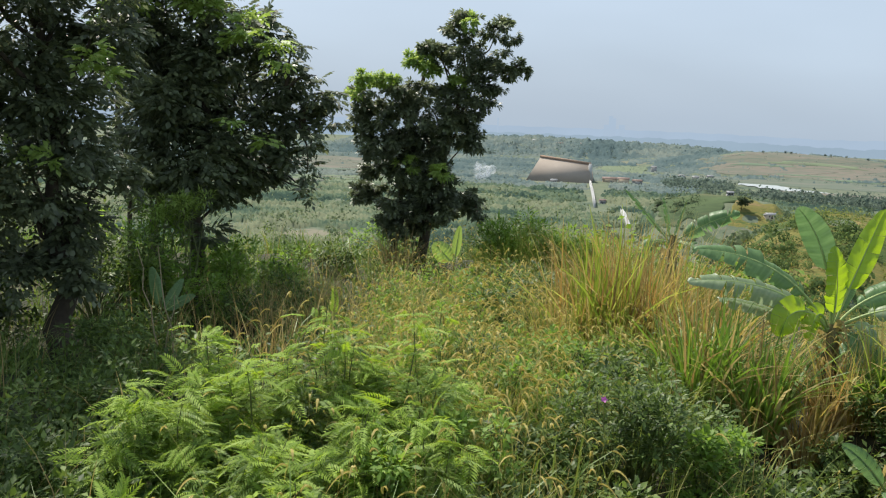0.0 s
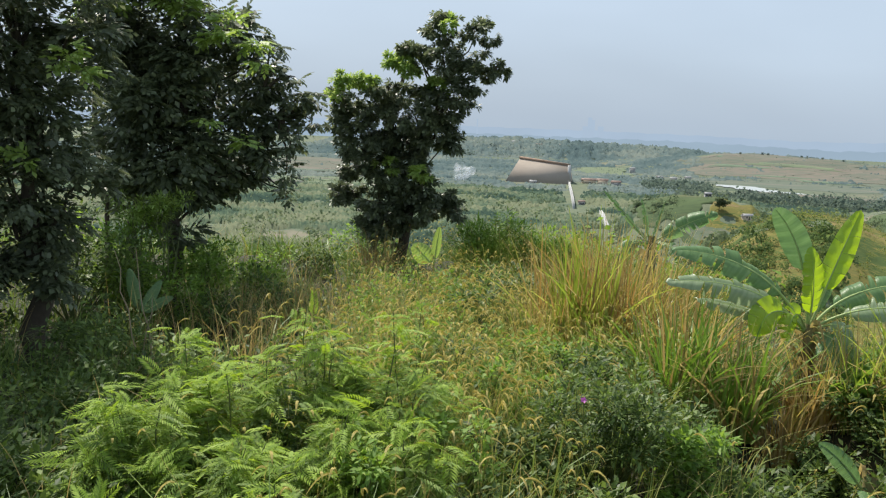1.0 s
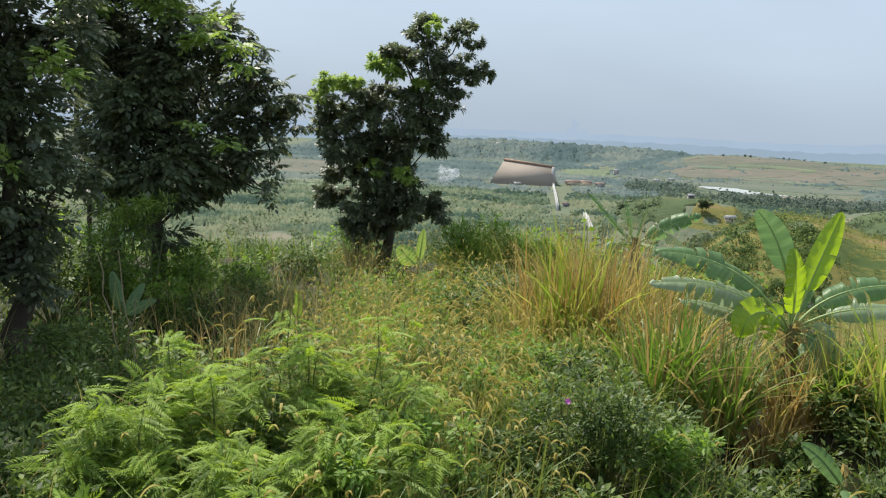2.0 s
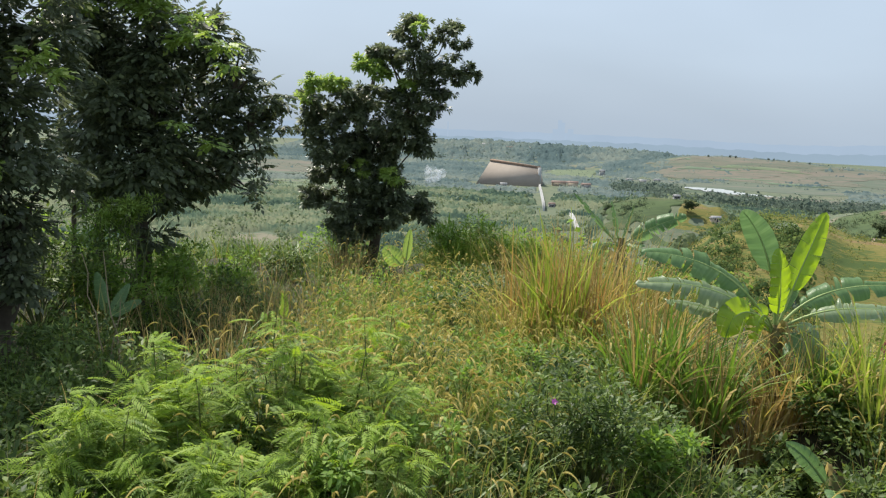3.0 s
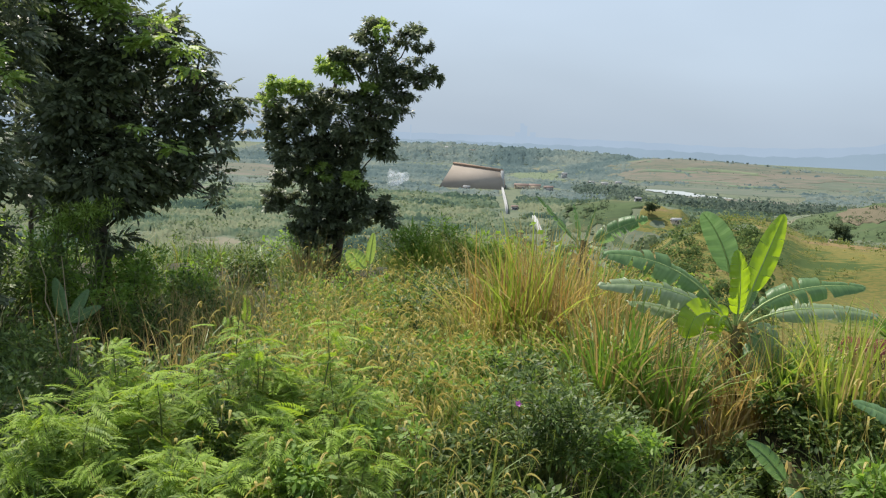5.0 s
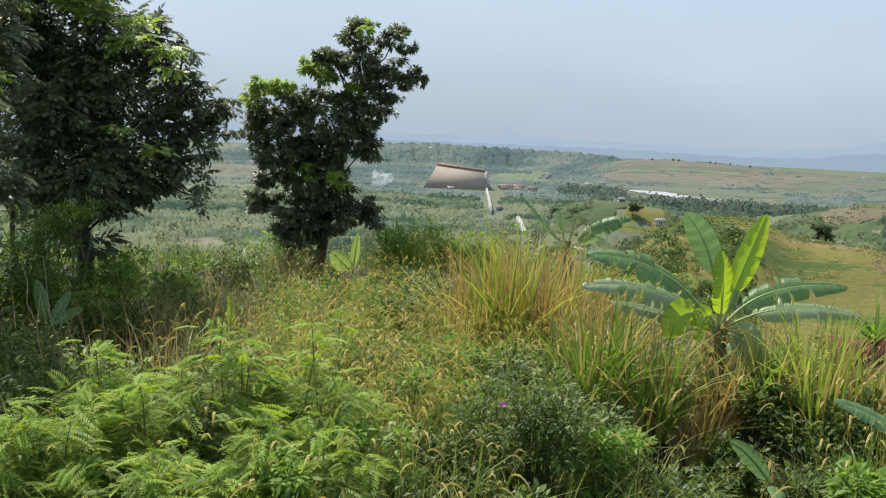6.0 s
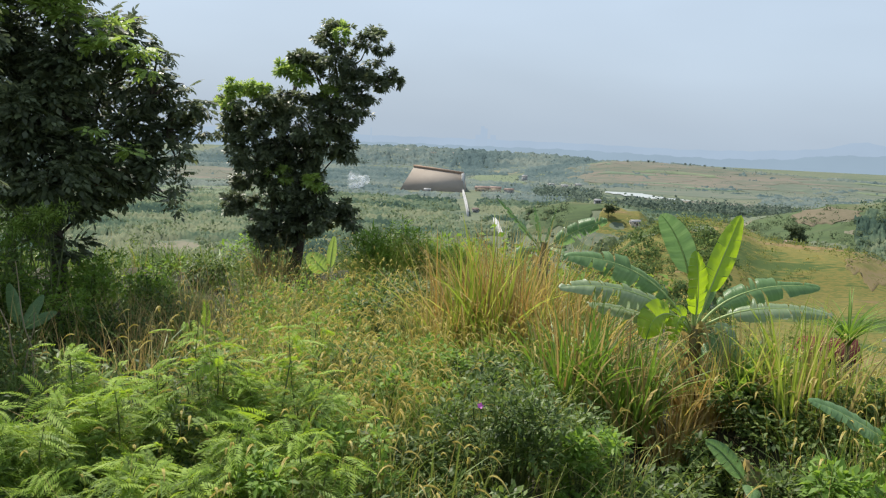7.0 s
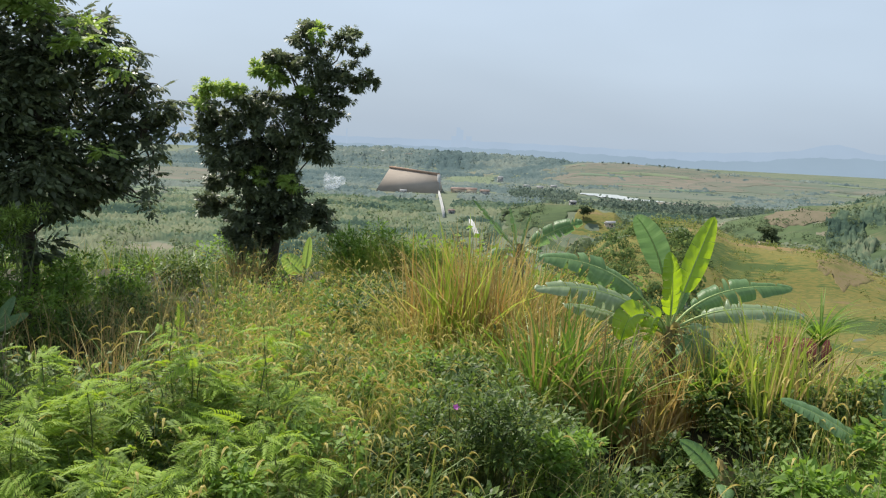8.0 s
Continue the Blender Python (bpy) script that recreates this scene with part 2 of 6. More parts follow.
def frond_template(pairs=10):
    """A feathery twice-cut leaf: soft drooping pinnae in pairs on an arching rib."""
    vs, fs = [], []
    for i in range(pairs):
        s = 0.2 + 0.78 * i / (pairs - 1)
        length = 0.33 * math.sin(math.pi * (0.3 + 0.5 * s)) + 0.03
        for side in (-1, 1):
            o = np.array((0, s - 0.03 * (side > 0), -0.5 * s * s))
            d = unit(np.array((side, 0.55 + 0.6 * s, -0.12 - 0.1 * (i % 2))))
            tip = o + d * length + np.array((0, 0, -0.28 * length))
            x = unit(np.cross(d, (0, 0, 1))) * 0.034
            mid = o + d * length * 0.55
            k = len(vs)
            vs += [o, mid + x, tip, mid - x]
            fs.append((k, k + 1, k + 2, k + 3))
    k = len(vs)
    vs += [np.array((-0.008, 0, 0)), np.array((0.008, 0, 0)), np.array((0.006, 0.98, -0.48)), np.array((-0.006, 0.98, -0.48))]
    fs.append((k, k + 1, k + 2, k + 3))
    return np.array(vs), np.array(fs)


FROND = frond_template()


def blade_strips(base, lean, height, width, bend, segs=4):
    """Grass blades: tapering bent strips. base (n,3), lean (n,2) unit, height, width, bend (n)."""
    n = len(base)
    s = np.linspace(0, 1, segs + 1)
    out = bend[:, None] * height[:, None] * (0.25 * s + 0.75 * s ** 2.2)[None]
    z = height[:, None] * (s[None] - 0.32 * np.clip(bend, 0, 1.6)[:, None] * s[None] ** 2.6)
    cx = base[:, None, 0] + out * lean[:, None, 0]
    cy = base[:, None, 1] + out * lean[:, None, 1]
    cz = base[:, None, 2] + z
    a = rng.uniform(0, 2 * np.pi, n)
    wx, wy = np.cos(a)[:, None] * width[:, None], np.sin(a)[:, None] * width[:, None]
    t = (1 - 0.92 * s ** 1.6)[None] * 0.5
    left = np.stack([cx - wx * t, cy - wy * t, cz], -1)
    right = np.stack([cx + wx * t, cy + wy * t, cz], -1)
    v = np.stack([left, right], 2).reshape(n, -1, 3)
    q = np.array([(2 * i, 2 * i + 1, 2 * i + 3, 2 * i + 2) for i in range(segs)])
    fs = q[None] + (np.arange(n) * 2 * (segs + 1))[:, None, None]
    tips = np.stack([cx[:, -1], cy[:, -1], cz[:, -1]], -1)
    ways = unit(np.stack([cx[:, -1] - cx[:, -2], cy[:, -1] - cy[:, -2], cz[:, -1] - cz[:, -2]], -1))
    return (v.reshape(-1, 3), fs.reshape(-1, 4)), tips, ways


def tube(points, radii, sides=8):
    """A tapered tube along points, as vertex and quad arrays."""
    pts = np.array(points, float)
    tang = unit(np.gradient(pts, axis=0))
    ref = np.array((0.31, 0.17, 0.93)) if abs(tang[0][2]) < 0.8 else np.array((0.9, 0.3, 0.1))
    x = unit(np.cross(tang, ref))
    y = np.cross(tang, x)
    a = np.linspace(0, 2 * np.pi, sides, endpoint=False)
    ring = np.cos(a)[None, :, None] * x[:, None] + np.sin(a)[None, :, None] * y[:, None]
    v = pts[:, None] + ring * np.array(radii)[:, None, None]
    q = []
    for i in range(len(pts) - 1):
        for j in range(sides):
            k = (j + 1) % sides
            q.append((i * sides + j, i * sides + k, (i + 1) * sides + k, (i + 1) * sides + j))
    return v.reshape(-1, 3), np.array(q)


def bent_line(a, b, sag, n=6, wob=0.05):
    a, b = np.array(a, float), np.array(b, float)
    s = np.linspace(0, 1, n)[:, None]
    p = a + (b - a) * s
    p[:, 2] += sag * (4 * s * (1 - s))[:, 0]
    w = rng.normal(0, wob, (n, 3)) * np.linalg.norm(b - a)
    w[0] = w[-1] = 0
    return p + w * 0.4


# ============ terrain ============
def smooth_step(a, b, x):
    t = np.clip((x - a) / (b - a), 0, 1)
    return t * t * (3 - 2 * t)


def wave_noise(x, y, size, seed, octaves=3):
    """Smooth rolling noise from crossed sines."""
    r = np.random.RandomState(seed)
    total, amp = 0.0, 1.0
    for o in range(octaves):
        for k in range(4):
            a, ph = r.uniform(0, 2 * np.pi), r.uniform(0, 2 * np.pi)
            total = total + amp * 0.35 * np.sin((x * np.cos(a) + y * np.sin(a)) * 2 * np.pi / size + ph + 0.8 * np.sin(y / size * 3 + k))
        amp *= 0.5
        size *= 0.45
    return total


RING_D = [0, 2.2, 4.2, 20, 24, 30, 40, 60, 100, 200, 400, 600, 900, 1300, 1600, 2300, 3000, 5000]
RING_Z = [1.45, 1.4, 0.3, 0.15, -0.6, -2.6, -6.5, -13.5, -26, -45, -60, -64, -65, -65, -64, -60, -60, -60]

# ridges: distance, depth, and their skyline as (azimuth, elevation) in degrees from the eye
RIDGES = [
    (2300, 210, [(-40, -2.1), (-12, -2.0), (-9.3, -1.2), (-0.9, -0.75), (1.7, -0.62), (8.2, -0.8), (12.5, -0.9), (14.5, -1.4), (20, -1.7), (40, -1.8)]),
    (1900, 180, [(3, -2.1), (9, -1.6), (13.7, -0.85), (18.7, -0.87), (21.7, -1.1), (25.5, -1.3), (30.3, -1.55), (40, -1.8)]),
    (1550, 170, [(-40, -1.9), (-20, -2.0), (-9, -2.1), (-5, -2.35), (-2, -2.5), (1, -2.6)]),
    (600, 110, [(19, -6.2), (21.9, -3.75), (24.7, -3.05), (28.3, -2.45), (30.4, -1.95), (40, -0.8)]),
    (330, 85, [(11, -10), (13.5, -6.4), (15.9, -4.3), (17.9, -3.7), (19.9, -3.7), (21.5, -4.1), (22.6, -4.6), (25.7, -4.9), (28.1, -5.2), (30.8, -6.3), (40, -8)]),
    (640, 55, [(7.7, -6.2), (9.2, -4.0), (11.7, -3.55), (13.8, -3.5), (15.7, -3.95), (18, -6.0)])]


def ground_z(x, y):
    x, y = np.asarray(x, float), np.asarray(y, float)
    d = np.hypot(x, y)
    az = np.degrees(np.arctan2(x, y))
    z = np.interp(d, RING_D, RING_Z)
    z = z + smooth_step(3, 10, d) * (1 - smooth_step(40, 200, d)) * 0.10 * wave_noise(x, y, 5.0, 3)
    z = z - 0.95 * np.exp(-((x - 2.95) / 0.7) ** 2 - ((y - 7.6) / 1.3) ** 2)
    z = z - 0.5 * np.exp(-((x - 1.5) / 1.0) ** 2 - ((y - 5.5) / 0.75) ** 2)
    z = z - 2.2 * smooth_step(5.2, 8.5, x) * smooth_step(9.5, 14, y) * (1 - smooth_step(26, 46, d))
    z = z - 0.5 * smooth_step(2.6, 4.5, x) * smooth_step(8, 11, y) * (1 - smooth_step(20, 60, d))
    z = z + smooth_step(60, 250, d) * (1 - smooth_step(500, 900, d)) * 2.5 * wave_noise(x, y, 120.0, 5)
    z = z + smooth_step(1500, 1900, d) * (1 - smooth_step(2600, 3200, d)) * 2.5 * wave_noise(x, y, 400.0, 8)
    for dist, deep, line in RIDGES:
        el = np.interp(az, [p[0] for p in line], [p[1] for p in line])
        top = EYE + dist * np.tan(np.radians(el)) - np.interp(dist, RING_D, RING_Z)
        fade = smooth_step(line[0][0] - 6, line[0][0], az) * (1 - smooth_step(line[-1][0], line[-1][0] + 6, az))
        z = z + np.maximum(top, 0) * fade * np.exp(-((d - dist) / deep) ** 2)
    return z


def terrain():
    az = np.radians(np.concatenate([np.arange(-180, -42, 4.0), np.arange(-42, 42, 0.5), np.arange(42, 180, 4.0)]))
    rad = np.concatenate([np.linspace(0.3, 6, 20), np.geomspace(6.4, 4950, 190)])
    a, r = np.meshgrid(az, rad)
    x, y = r * np.sin(a), r * np.cos(a)
    v = np.stack([x, y, ground_z(x, y)], -1)
    nr, na = a.shape
    i, j = np.meshgrid(np.arange(nr - 1), np.arange(na), indexing="ij")
    k = (j + 1) % na
    q = np.stack([i * na + j, i * na + k, (i + 1) * na + k, (i + 1) * na + j], -1).reshape(-1, 4)
    v = v.reshape(-1, 3)
    hub = np.array([[0, 0, float(ground_z(0, 0))]])
    tri = np.array([(len(v), (j2 + 1) % na, j2) for j2 in range(na)])
    return make_mesh("ground", np.concatenate([v, hub]), q[:, ::-1], tri[:, ::-1], smooth=True)


def ground_material():
    m = bpy.data.materials.new("valley_ground")
    m.use_nodes = True
    nt = m.node_tree
    p = nt.nodes["Principled BSDF"]
    p.inputs["Roughness"].default_value = 0.95
    p.inputs["Specular IOR Level"].default_value = 0.15
    co = nt.nodes.new("ShaderNodeTexCoord")
    big = nt.nodes.new("ShaderNodeTexNoise")
    big.inputs["Scale"].default_value = 0.006
    big.inputs["Detail"].default_value = 7
    big.inputs["Distortion"].default_value = 1.2
    small = nt.nodes.new("ShaderNodeTexNoise")
    small.inputs["Scale"].default_value = 0.16
    small.inputs["Detail"].default_value = 8
    nt.links.new(co.outputs["Object"], big.inputs["Vector"])
    nt.links.new(co.outputs["Object"], small.inputs["Vector"])
    # stops are greyed and blued, so the valley's haze is in the colour
    r = ramp_node(nt, [(0.32, (0.068, 0.095, 0.064)), (0.42, (0.095, 0.122, 0.078)), (0.5, (0.13, 0.148, 0.094)), (0.58, (0.09, 0.118, 0.078)), (0.68, (0.165, 0.155, 0.11))])
    mx = nt.nodes.new("ShaderNodeMath")
    mx.operation = "MULTIPLY_ADD"
    mx.inputs[1].default_value = 0.35
    nt.links.new(small.outputs["Fac"], mx.inputs[0])
    sub = nt.nodes.new("ShaderNodeMath")
    sub.operation = "SUBTRACT"
    sub.inputs[1].default_value = 0.17
    nt.links.new(big.outputs["Fac"], sub.inputs[0])
    nt.links.new(sub.outputs[0], mx.inputs[2])
    nt.links.new(mx.outputs[0], r.inputs["Fac"])
    nt.links.new(r.outputs["Color"], p.inputs["Base Color"])
    bp = nt.nodes.new("ShaderNodeBump")
    bp.inputs["Strength"].default_value = 0.5
    nt.links.new(small.outputs["Fac"], bp.inputs["Height"])
    nt.links.new(bp.outputs["Normal"], p.inputs["Normal"])
    return m


M_GROUND = ground_material()
ground_mesh = terrain()
ground_mesh.materials.append(M_GROUND)
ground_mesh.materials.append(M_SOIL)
# hilltop faces take the soil colour darkened for shade under plants
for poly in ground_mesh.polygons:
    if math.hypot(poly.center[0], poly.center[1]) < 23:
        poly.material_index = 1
ground = tagged(part("ground", ground_mesh, None), "green hillside falling to a wide cultivated valley", "ground", kind="structure")


# ============ trees ============
def crown_sprigs(clumps, per_area, size, template, droop=0.5, seed=0):
    """Sprigs on and in the clumps of a crown, thinner inside, pointing out and hanging."""
    r = np.random.RandomState(seed)
    pos, way = [], []
    for x, y, z, rad in clumps:
        n = int(per_area * rad ** 1.8)
        rad = rad * 0.92
        m = max(8, n // 17)
        d = unit(r.normal(0, 1, (m, 3)))
        lump = 1 + 0.22 * np.sin(d[:, 0] * 5 + x * 3) * np.cos(d[:, 2] * 4 + y)
        tuft = d * (rad * lump * r.uniform(0.1, 1.0, m) ** 0.45)[:, None] * np.array((1.04, 1.04, 0.95))
        pick = r.randint(0, m, n)
        off = r.normal(0, 1, (n, 3)) * np.array((1, 1, 0.42)) * rad * 0.19
        pos.append(np.array((x, y, z)) + tuft[pick] + off)
        w = d[pick] * np.array((0.8, 0.8, 0.35)) + off / (rad * 0.25) * np.array((1, 1, 0.5)) + r.normal(0, 0.3, (n, 3)) - np.array((0, 0, droop))
        way.append(w)
    pos, way = np.concatenate(pos), np.concatenate(way)
    up = np.array((0, 0, 1.0)) + r.normal(0, 0.35, way.shape)
    sc = size * r.uniform(0.65, 1.3, len(pos))
    return stamp(template, pos, frames_from(way, up), sc)


def tree(base, trunk_top, trunk_r, clumps, young, size, density, label, seed, template=SPRIG, trunks=1):
    root = new("tree")
    root.location = base
    b = np.array(base, float)
    tt = np.array(trunk_top, float)
    for k in range(trunks):
        off = np.array((-0.5 * k, 0.2 * k, 0))
        line = bent_line(b - (0, 0, 0.15) + off, tt + off * 1.8, 0, 9, 0.05)
        me = make_mesh("trunk", *tube(line - b, np.linspace(trunk_r * (1.0 - 0.35 * k), trunk_r * 0.35, 9) * (1 + 0.5 * np.exp(-np.linspace(0, 9, 9))), 10), smooth=True)
        part("trunk", me, M_BARK, root, "rough grey-brown trunk")
    for c in clumps:
        c = np.array(c)
        s = np.clip((c[2] - b[2]) / max(tt[2] - b[2], 0.1) - 0.25, 0.25, 0.95)
        start = b + (tt - b) * s
        if c[3] < 0.16:
            start = np.array(min((k for k in clumps if k[3] > 0.2), key=lambda k: math.dist(k[:3], c[:3]))[:3])
        line = bent_line(start, c[:3] + (0, 0, c[3] * 0.3), 0.08, 6, 0.07)
        me = make_mesh("limb", *tube(line - b, np.linspace(trunk_r * 0.24, 0.006, 6), 6), smooth=True)
        part("limb", me, M_BARK, root)
    v, q = crown_sprigs(clumps, density, size, template, 0.12, seed)
    part("crown", make_mesh("crown", v - b, q), M_TREE, root, "dense dark green glossy foliage")
    if young:
        v, q = crown_sprigs(young, density * 1.3, size * 0.95, template, -0.1, seed + 50)
        part("young_foliage", make_mesh("young_foliage", v - b, q), M_YOUNG, root, "bright yellow-green young leaves")
    return tagged(root, label, "tree")


MID_TOP = [(-0.94, 18.54, 4.80, 0.40), (-0.16, 18.75, 4.74, 0.40), (0.13, 18.25, 4.10, 0.22), (-0.33, 18.46, 3.93, 0.44), (-1.39, 18.35, 4.46, 0.28),
           (-1.60, 18.31, 4.47, 0.17), (-0.96, 18.38, 4.21, 0.44), (-0.62, 18.49, 3.57, 0.40), (-0.83, 18.53, 3.25, 0.37), (-0.48, 18.63, 4.37, 0.38),
           (0.26, 18.54, 4.08, 0.13)]
MID_BODY = [(-2.81, 18.64, 3.37, 0.33), (-2.29, 18.27, 3.39, 0.46), (-1.76, 18.74, 3.57, 0.47), (-2.91, 18.64, 2.90, 0.20), (-2.52, 18.63, 2.86, 0.44),
            (-1.98, 18.55, 2.98, 0.55), (-1.34, 18.43, 3.06, 0.50), (-0.92, 18.81, 2.87, 0.37), (-0.67, 18.52, 2.67, 0.29), (-0.48, 18.49, 2.63, 0.14),
            (-1.35, 18.81, 2.64, 0.47), (-1.93, 18.73, 2.51, 0.51), (-2.47, 18.37, 2.44, 0.37), (-2.85, 18.71, 3.14, 0.24), (-1.17, 18.42, 3.42, 0.37)]
MID_LOW = [(-2.30, 18.75, 2.06, 0.40), (-1.72, 18.89, 2.08, 0.49), (-1.31, 18.51, 2.11, 0.31), (-2.56, 18.71, 2.08, 0.27), (-2.60, 19.05, 1.60, 0.37),
           (-2.85, 19.06, 1.51, 0.20), (-1.97, 18.36, 1.62, 0.50), (-1.39, 18.44, 1.59, 0.50), (-0.90, 18.30, 1.73, 0.35), (-0.64, 18.65, 1.45, 0.29),
           (-0.45, 18.28, 1.27, 0.13), (-1.02, 18.66, 1.32, 0.39), (-2.38, 18.83, 1.18, 0.38), (-1.85, 18.50, 1.07, 0.42), (-1.51, 18.86, 1.16, 0.43),
           (-1.70, 18.78, 0.83, 0.25), (-2.04, 18.27, 0.91, 0.20), (-2.89, 18.75, 1.47, 0.13)]
MIDY = [(-1.70, 18.39, 4.17, 0.30), (-1.54, 18.26, 4.04, 0.24), (-1.00, 18.39, 3.73, 0.26), (-2.68, 18.31, 3.83, 0.28), (-2.31, 18.31, 3.80, 0.24), (-2.93, 18.16, 3.51, 0.15),
        (-1.83, 18.39, 2.21, 0.18), (-1.20, 18.10, 2.12, 0.19), (-0.79, 18.18, 4.90, 0.15)]
LB = [(-4.86, 14.28, 4.34, 0.85), (-5.47, 14.30, 3.99, 0.76), (-4.05, 14.17, 4.19, 0.58), (-3.66, 14.57, 3.74, 0.40), (-4.46, 14.99, 3.47, 0.85), (-5.27, 14.73, 3.25, 0.85), 
      (-3.5, 14.26, 2.95, 0.36), (-4.00, 14.37, 2.52, 0.73), (-4.52, 13.57, 2.35, 0.76), (-5.34, 13.96, 2.30, 0.67), (-3.80, 14.67, 2.08, 0.46), (-4.34, 14.08, 1.79, 0.55),
      (-5.12, 14.32, 1.52, 0.54), (-4.74, 13.52, 5.1, 0.75), (-5.54, 14.04, 5.02, 0.80), (-4.50, 14.07, 1.18, 0.37), (-4.6, 13.5, 3.25, 0.55), (-5.0, 13.4, 3.0, 0.6), (-4.3, 13.7, 3.85, 0.5)]
LB_SPRAYS = [(-3.24, 14.13, 3.99, 0.11), (-3.16, 14.52, 4.04, 0.08), (-2.84, 14.12, 3.59, 0.11), (-3.12, 14.55, 3.32, 0.19), (-2.67, 14.29, 3.37, 0.14),
             (-2.56, 14.37, 3.25, 0.09), (-2.80, 14.46, 3.03, 0.17), (-3.11, 14.31, 2.93, 0.22), (-2.92, 14.18, 2.69, 0.15), (-3.20, 14.11, 2.37, 0.17),
             (-2.93, 14.05, 2.17, 0.08), (-3.02, 14.44, 1.91, 0.09), (-3.38, 14.26, 2.52, 0.20), (-2.82, 14.09, 3.25, 0.12), (-2.64, 14.53, 2.96, 0.10),
             (-3.19, 14.16, 3.66, 0.15), (-3.33, 14.25, 3.40, 0.24), (-2.89, 14.18, 2.32, 0.08), (-2.97, 14.38, 1.79, 0.06)]
LBY = [(-4.26, 13.38, 4.51, 0.18), (-4.40, 13.27, 4.56, 0.16), (-3.94, 13.36, 4.07, 0.14), (-3.57, 13.21, 4.23, 0.16), (-3.25, 13.22, 4.01, 0.13), (-3.39, 13.32, 2.68, 0.10),
       (-3.86, 13.31, 2.94, 0.08), (-3.15, 13.28, 3.76, 0.08), (-5.19, 13.27, 4.48, 0.11), (-5.82, 13.32, 4.28, 0.13)]
# the four clumps nearest the eye are unseen, added to shade the ground
LA = [(-5.13, 9.91, 3.75, 0.58), (-5.03, 10.81, 3.97, 0.51), (-5.03, 9.94, 3.17, 0.58), (-4.90, 10.87, 3.27, 0.42), (-5.30, 10.19, 2.40, 0.58), (-4.91, 10.53, 2.53, 0.49), (-5.36, 10.54, 1.63, 0.58),
      (-4.74, 10.50, 1.77, 0.42), (-5.32, 9.95, 1.14, 0.45), (-4.70, 10.18, 1.26, 0.36), (-4.93, 9.77, 4.48, 0.65), (-4.75, 10.79, 4.54, 0.58), (-5.78, 9.85, 3.49, 0.65), (-5.68, 9.47, 2.32, 0.65),
      (-6.04, 10.31, 1.24, 0.55), (-4.43, 10.40, 2.33, 0.31), (-4.41, 10.53, 3.84, 0.41), (-6.2, 9.0, 3.5, 0.8), (-6.0, 8.7, 4.6, 0.8), (-5.1, 8.3, 4.7, 0.8), (-5.5, 7.6, 4.0, 0.8), (-4.75, 10.0, 2.9, 0.5), (-4.95, 9.8, 2.1, 0.5)]
LAY = [(-4.22, 9.52, 3.60, 0.10), (-4.12, 9.66, 3.37, 0.10), (-4.71, 9.59, 2.51, 0.08), (-5.11, 9.64, 2.52, 0.08), (-4.37, 9.70, 3.47, 0.08)]


def on_ground(x, y):
    return (x, y, float(ground_z(x, y)))


tree(on_ground(-1.69, 18.9), (-0.75, 18.8, 4.2), 0.10, MID_TOP + MID_BODY + MID_LOW, MIDY, 0.135, 860, "slender dark-leaved tree with bright young tips on the ridge", 11, ROSETTE, trunks=2)
tree(on_ground(-4.9, 14.4), (-4.5, 14.3, 4.4), 0.12, [(x, y, z, r if z > 2.2 else r * 0.72) for x, y, z, r in LB] + LB_SPRAYS, LBY, 0.155, 920, "broad dark green tree with hanging glossy leaves", 12, trunks=3)
tree(on_ground(-4.85, 10.4), (-5.1, 10.2, 4.0), 0.13, LA, LAY, 0.125, 1050, "small-leaved dark tree over shaded undergrowth", 13)


# ============ shrubs and low plants ============
def feathery_shrub(x, y, height, spread, n, seed, label):
    """Several slender stems with feathery fronds along their upper part."""
    r = np.random.RandomState(seed)
    root = new("feathery_shrub")
    base = np.array(on_ground(x, y))
    root.location = base
    stems = max(5, int(n / 22))
    pos, way = [], []
    for i in range(stems):
        a = r.uniform(0, 2 * np.pi)
        rr = spread * math.sqrt(r.uniform(0.02, 1))
        top = np.array((rr * math.cos(a), rr * math.sin(a), height * (1.0 - 0.45 * (rr / spread) ** 2) * r.uniform(0.72, 1.02)))
        line = bent_line((top[0] * 0.15, top[1] * 0.15, -0.05), top, 0.04, 6, 0.04)
        part("stem", make_mesh("stem", *tube(line, np.linspace(0.012, 0.003, 6), 5), smooth=True), M_STEM, root)
        k = int(1.5 * n) // stems
        s = r.uniform(0.3, 1.0, k) ** 0.6
        idx = s * 5
        lo = np.clip(idx.astype(int), 0, 4)
        pos.append(line[lo] + (line[lo + 1] - line[lo]) * (idx - lo)[:, None] + r.normal(0, 0.065, (k, 3)) * np.array((1, 1, 0.5)))
        w = np.stack([r.normal(0, 1, k), r.normal(0, 1, k), r.uniform(-0.1, 0.7, k)], -1)
        w[:, :2] += 0.4 * top[None, :2] / max(spread, 0.1)
        way.append(w)
    pos, way = np.concatenate(pos), np.concatenate(way)
    sc = r.uniform(0.10, 0.21, len(pos))
    top = pos[:, 2] + r.normal(0, 0.06, len(pos)) > 0.78 * height * (1 - 0.4 * (pos[:, 0] ** 2 + pos[:, 1] ** 2) / spread ** 2)
    turns = frames_from(way, np.array((0, 0, 1.0)) + r.normal(0, 0.34, way.shape))
    for name, pick, mat in (("foliage", ~top, M_FERN), ("young_foliage", top, M_LIME)):
        v, q = stamp(FROND, pos[pick], turns[pick], sc[pick])
        tagged(part(name, make_mesh(name, v, q), mat, root), kind="stuff")
    return tagged(root, label, "shrub", "feathery shrubs")


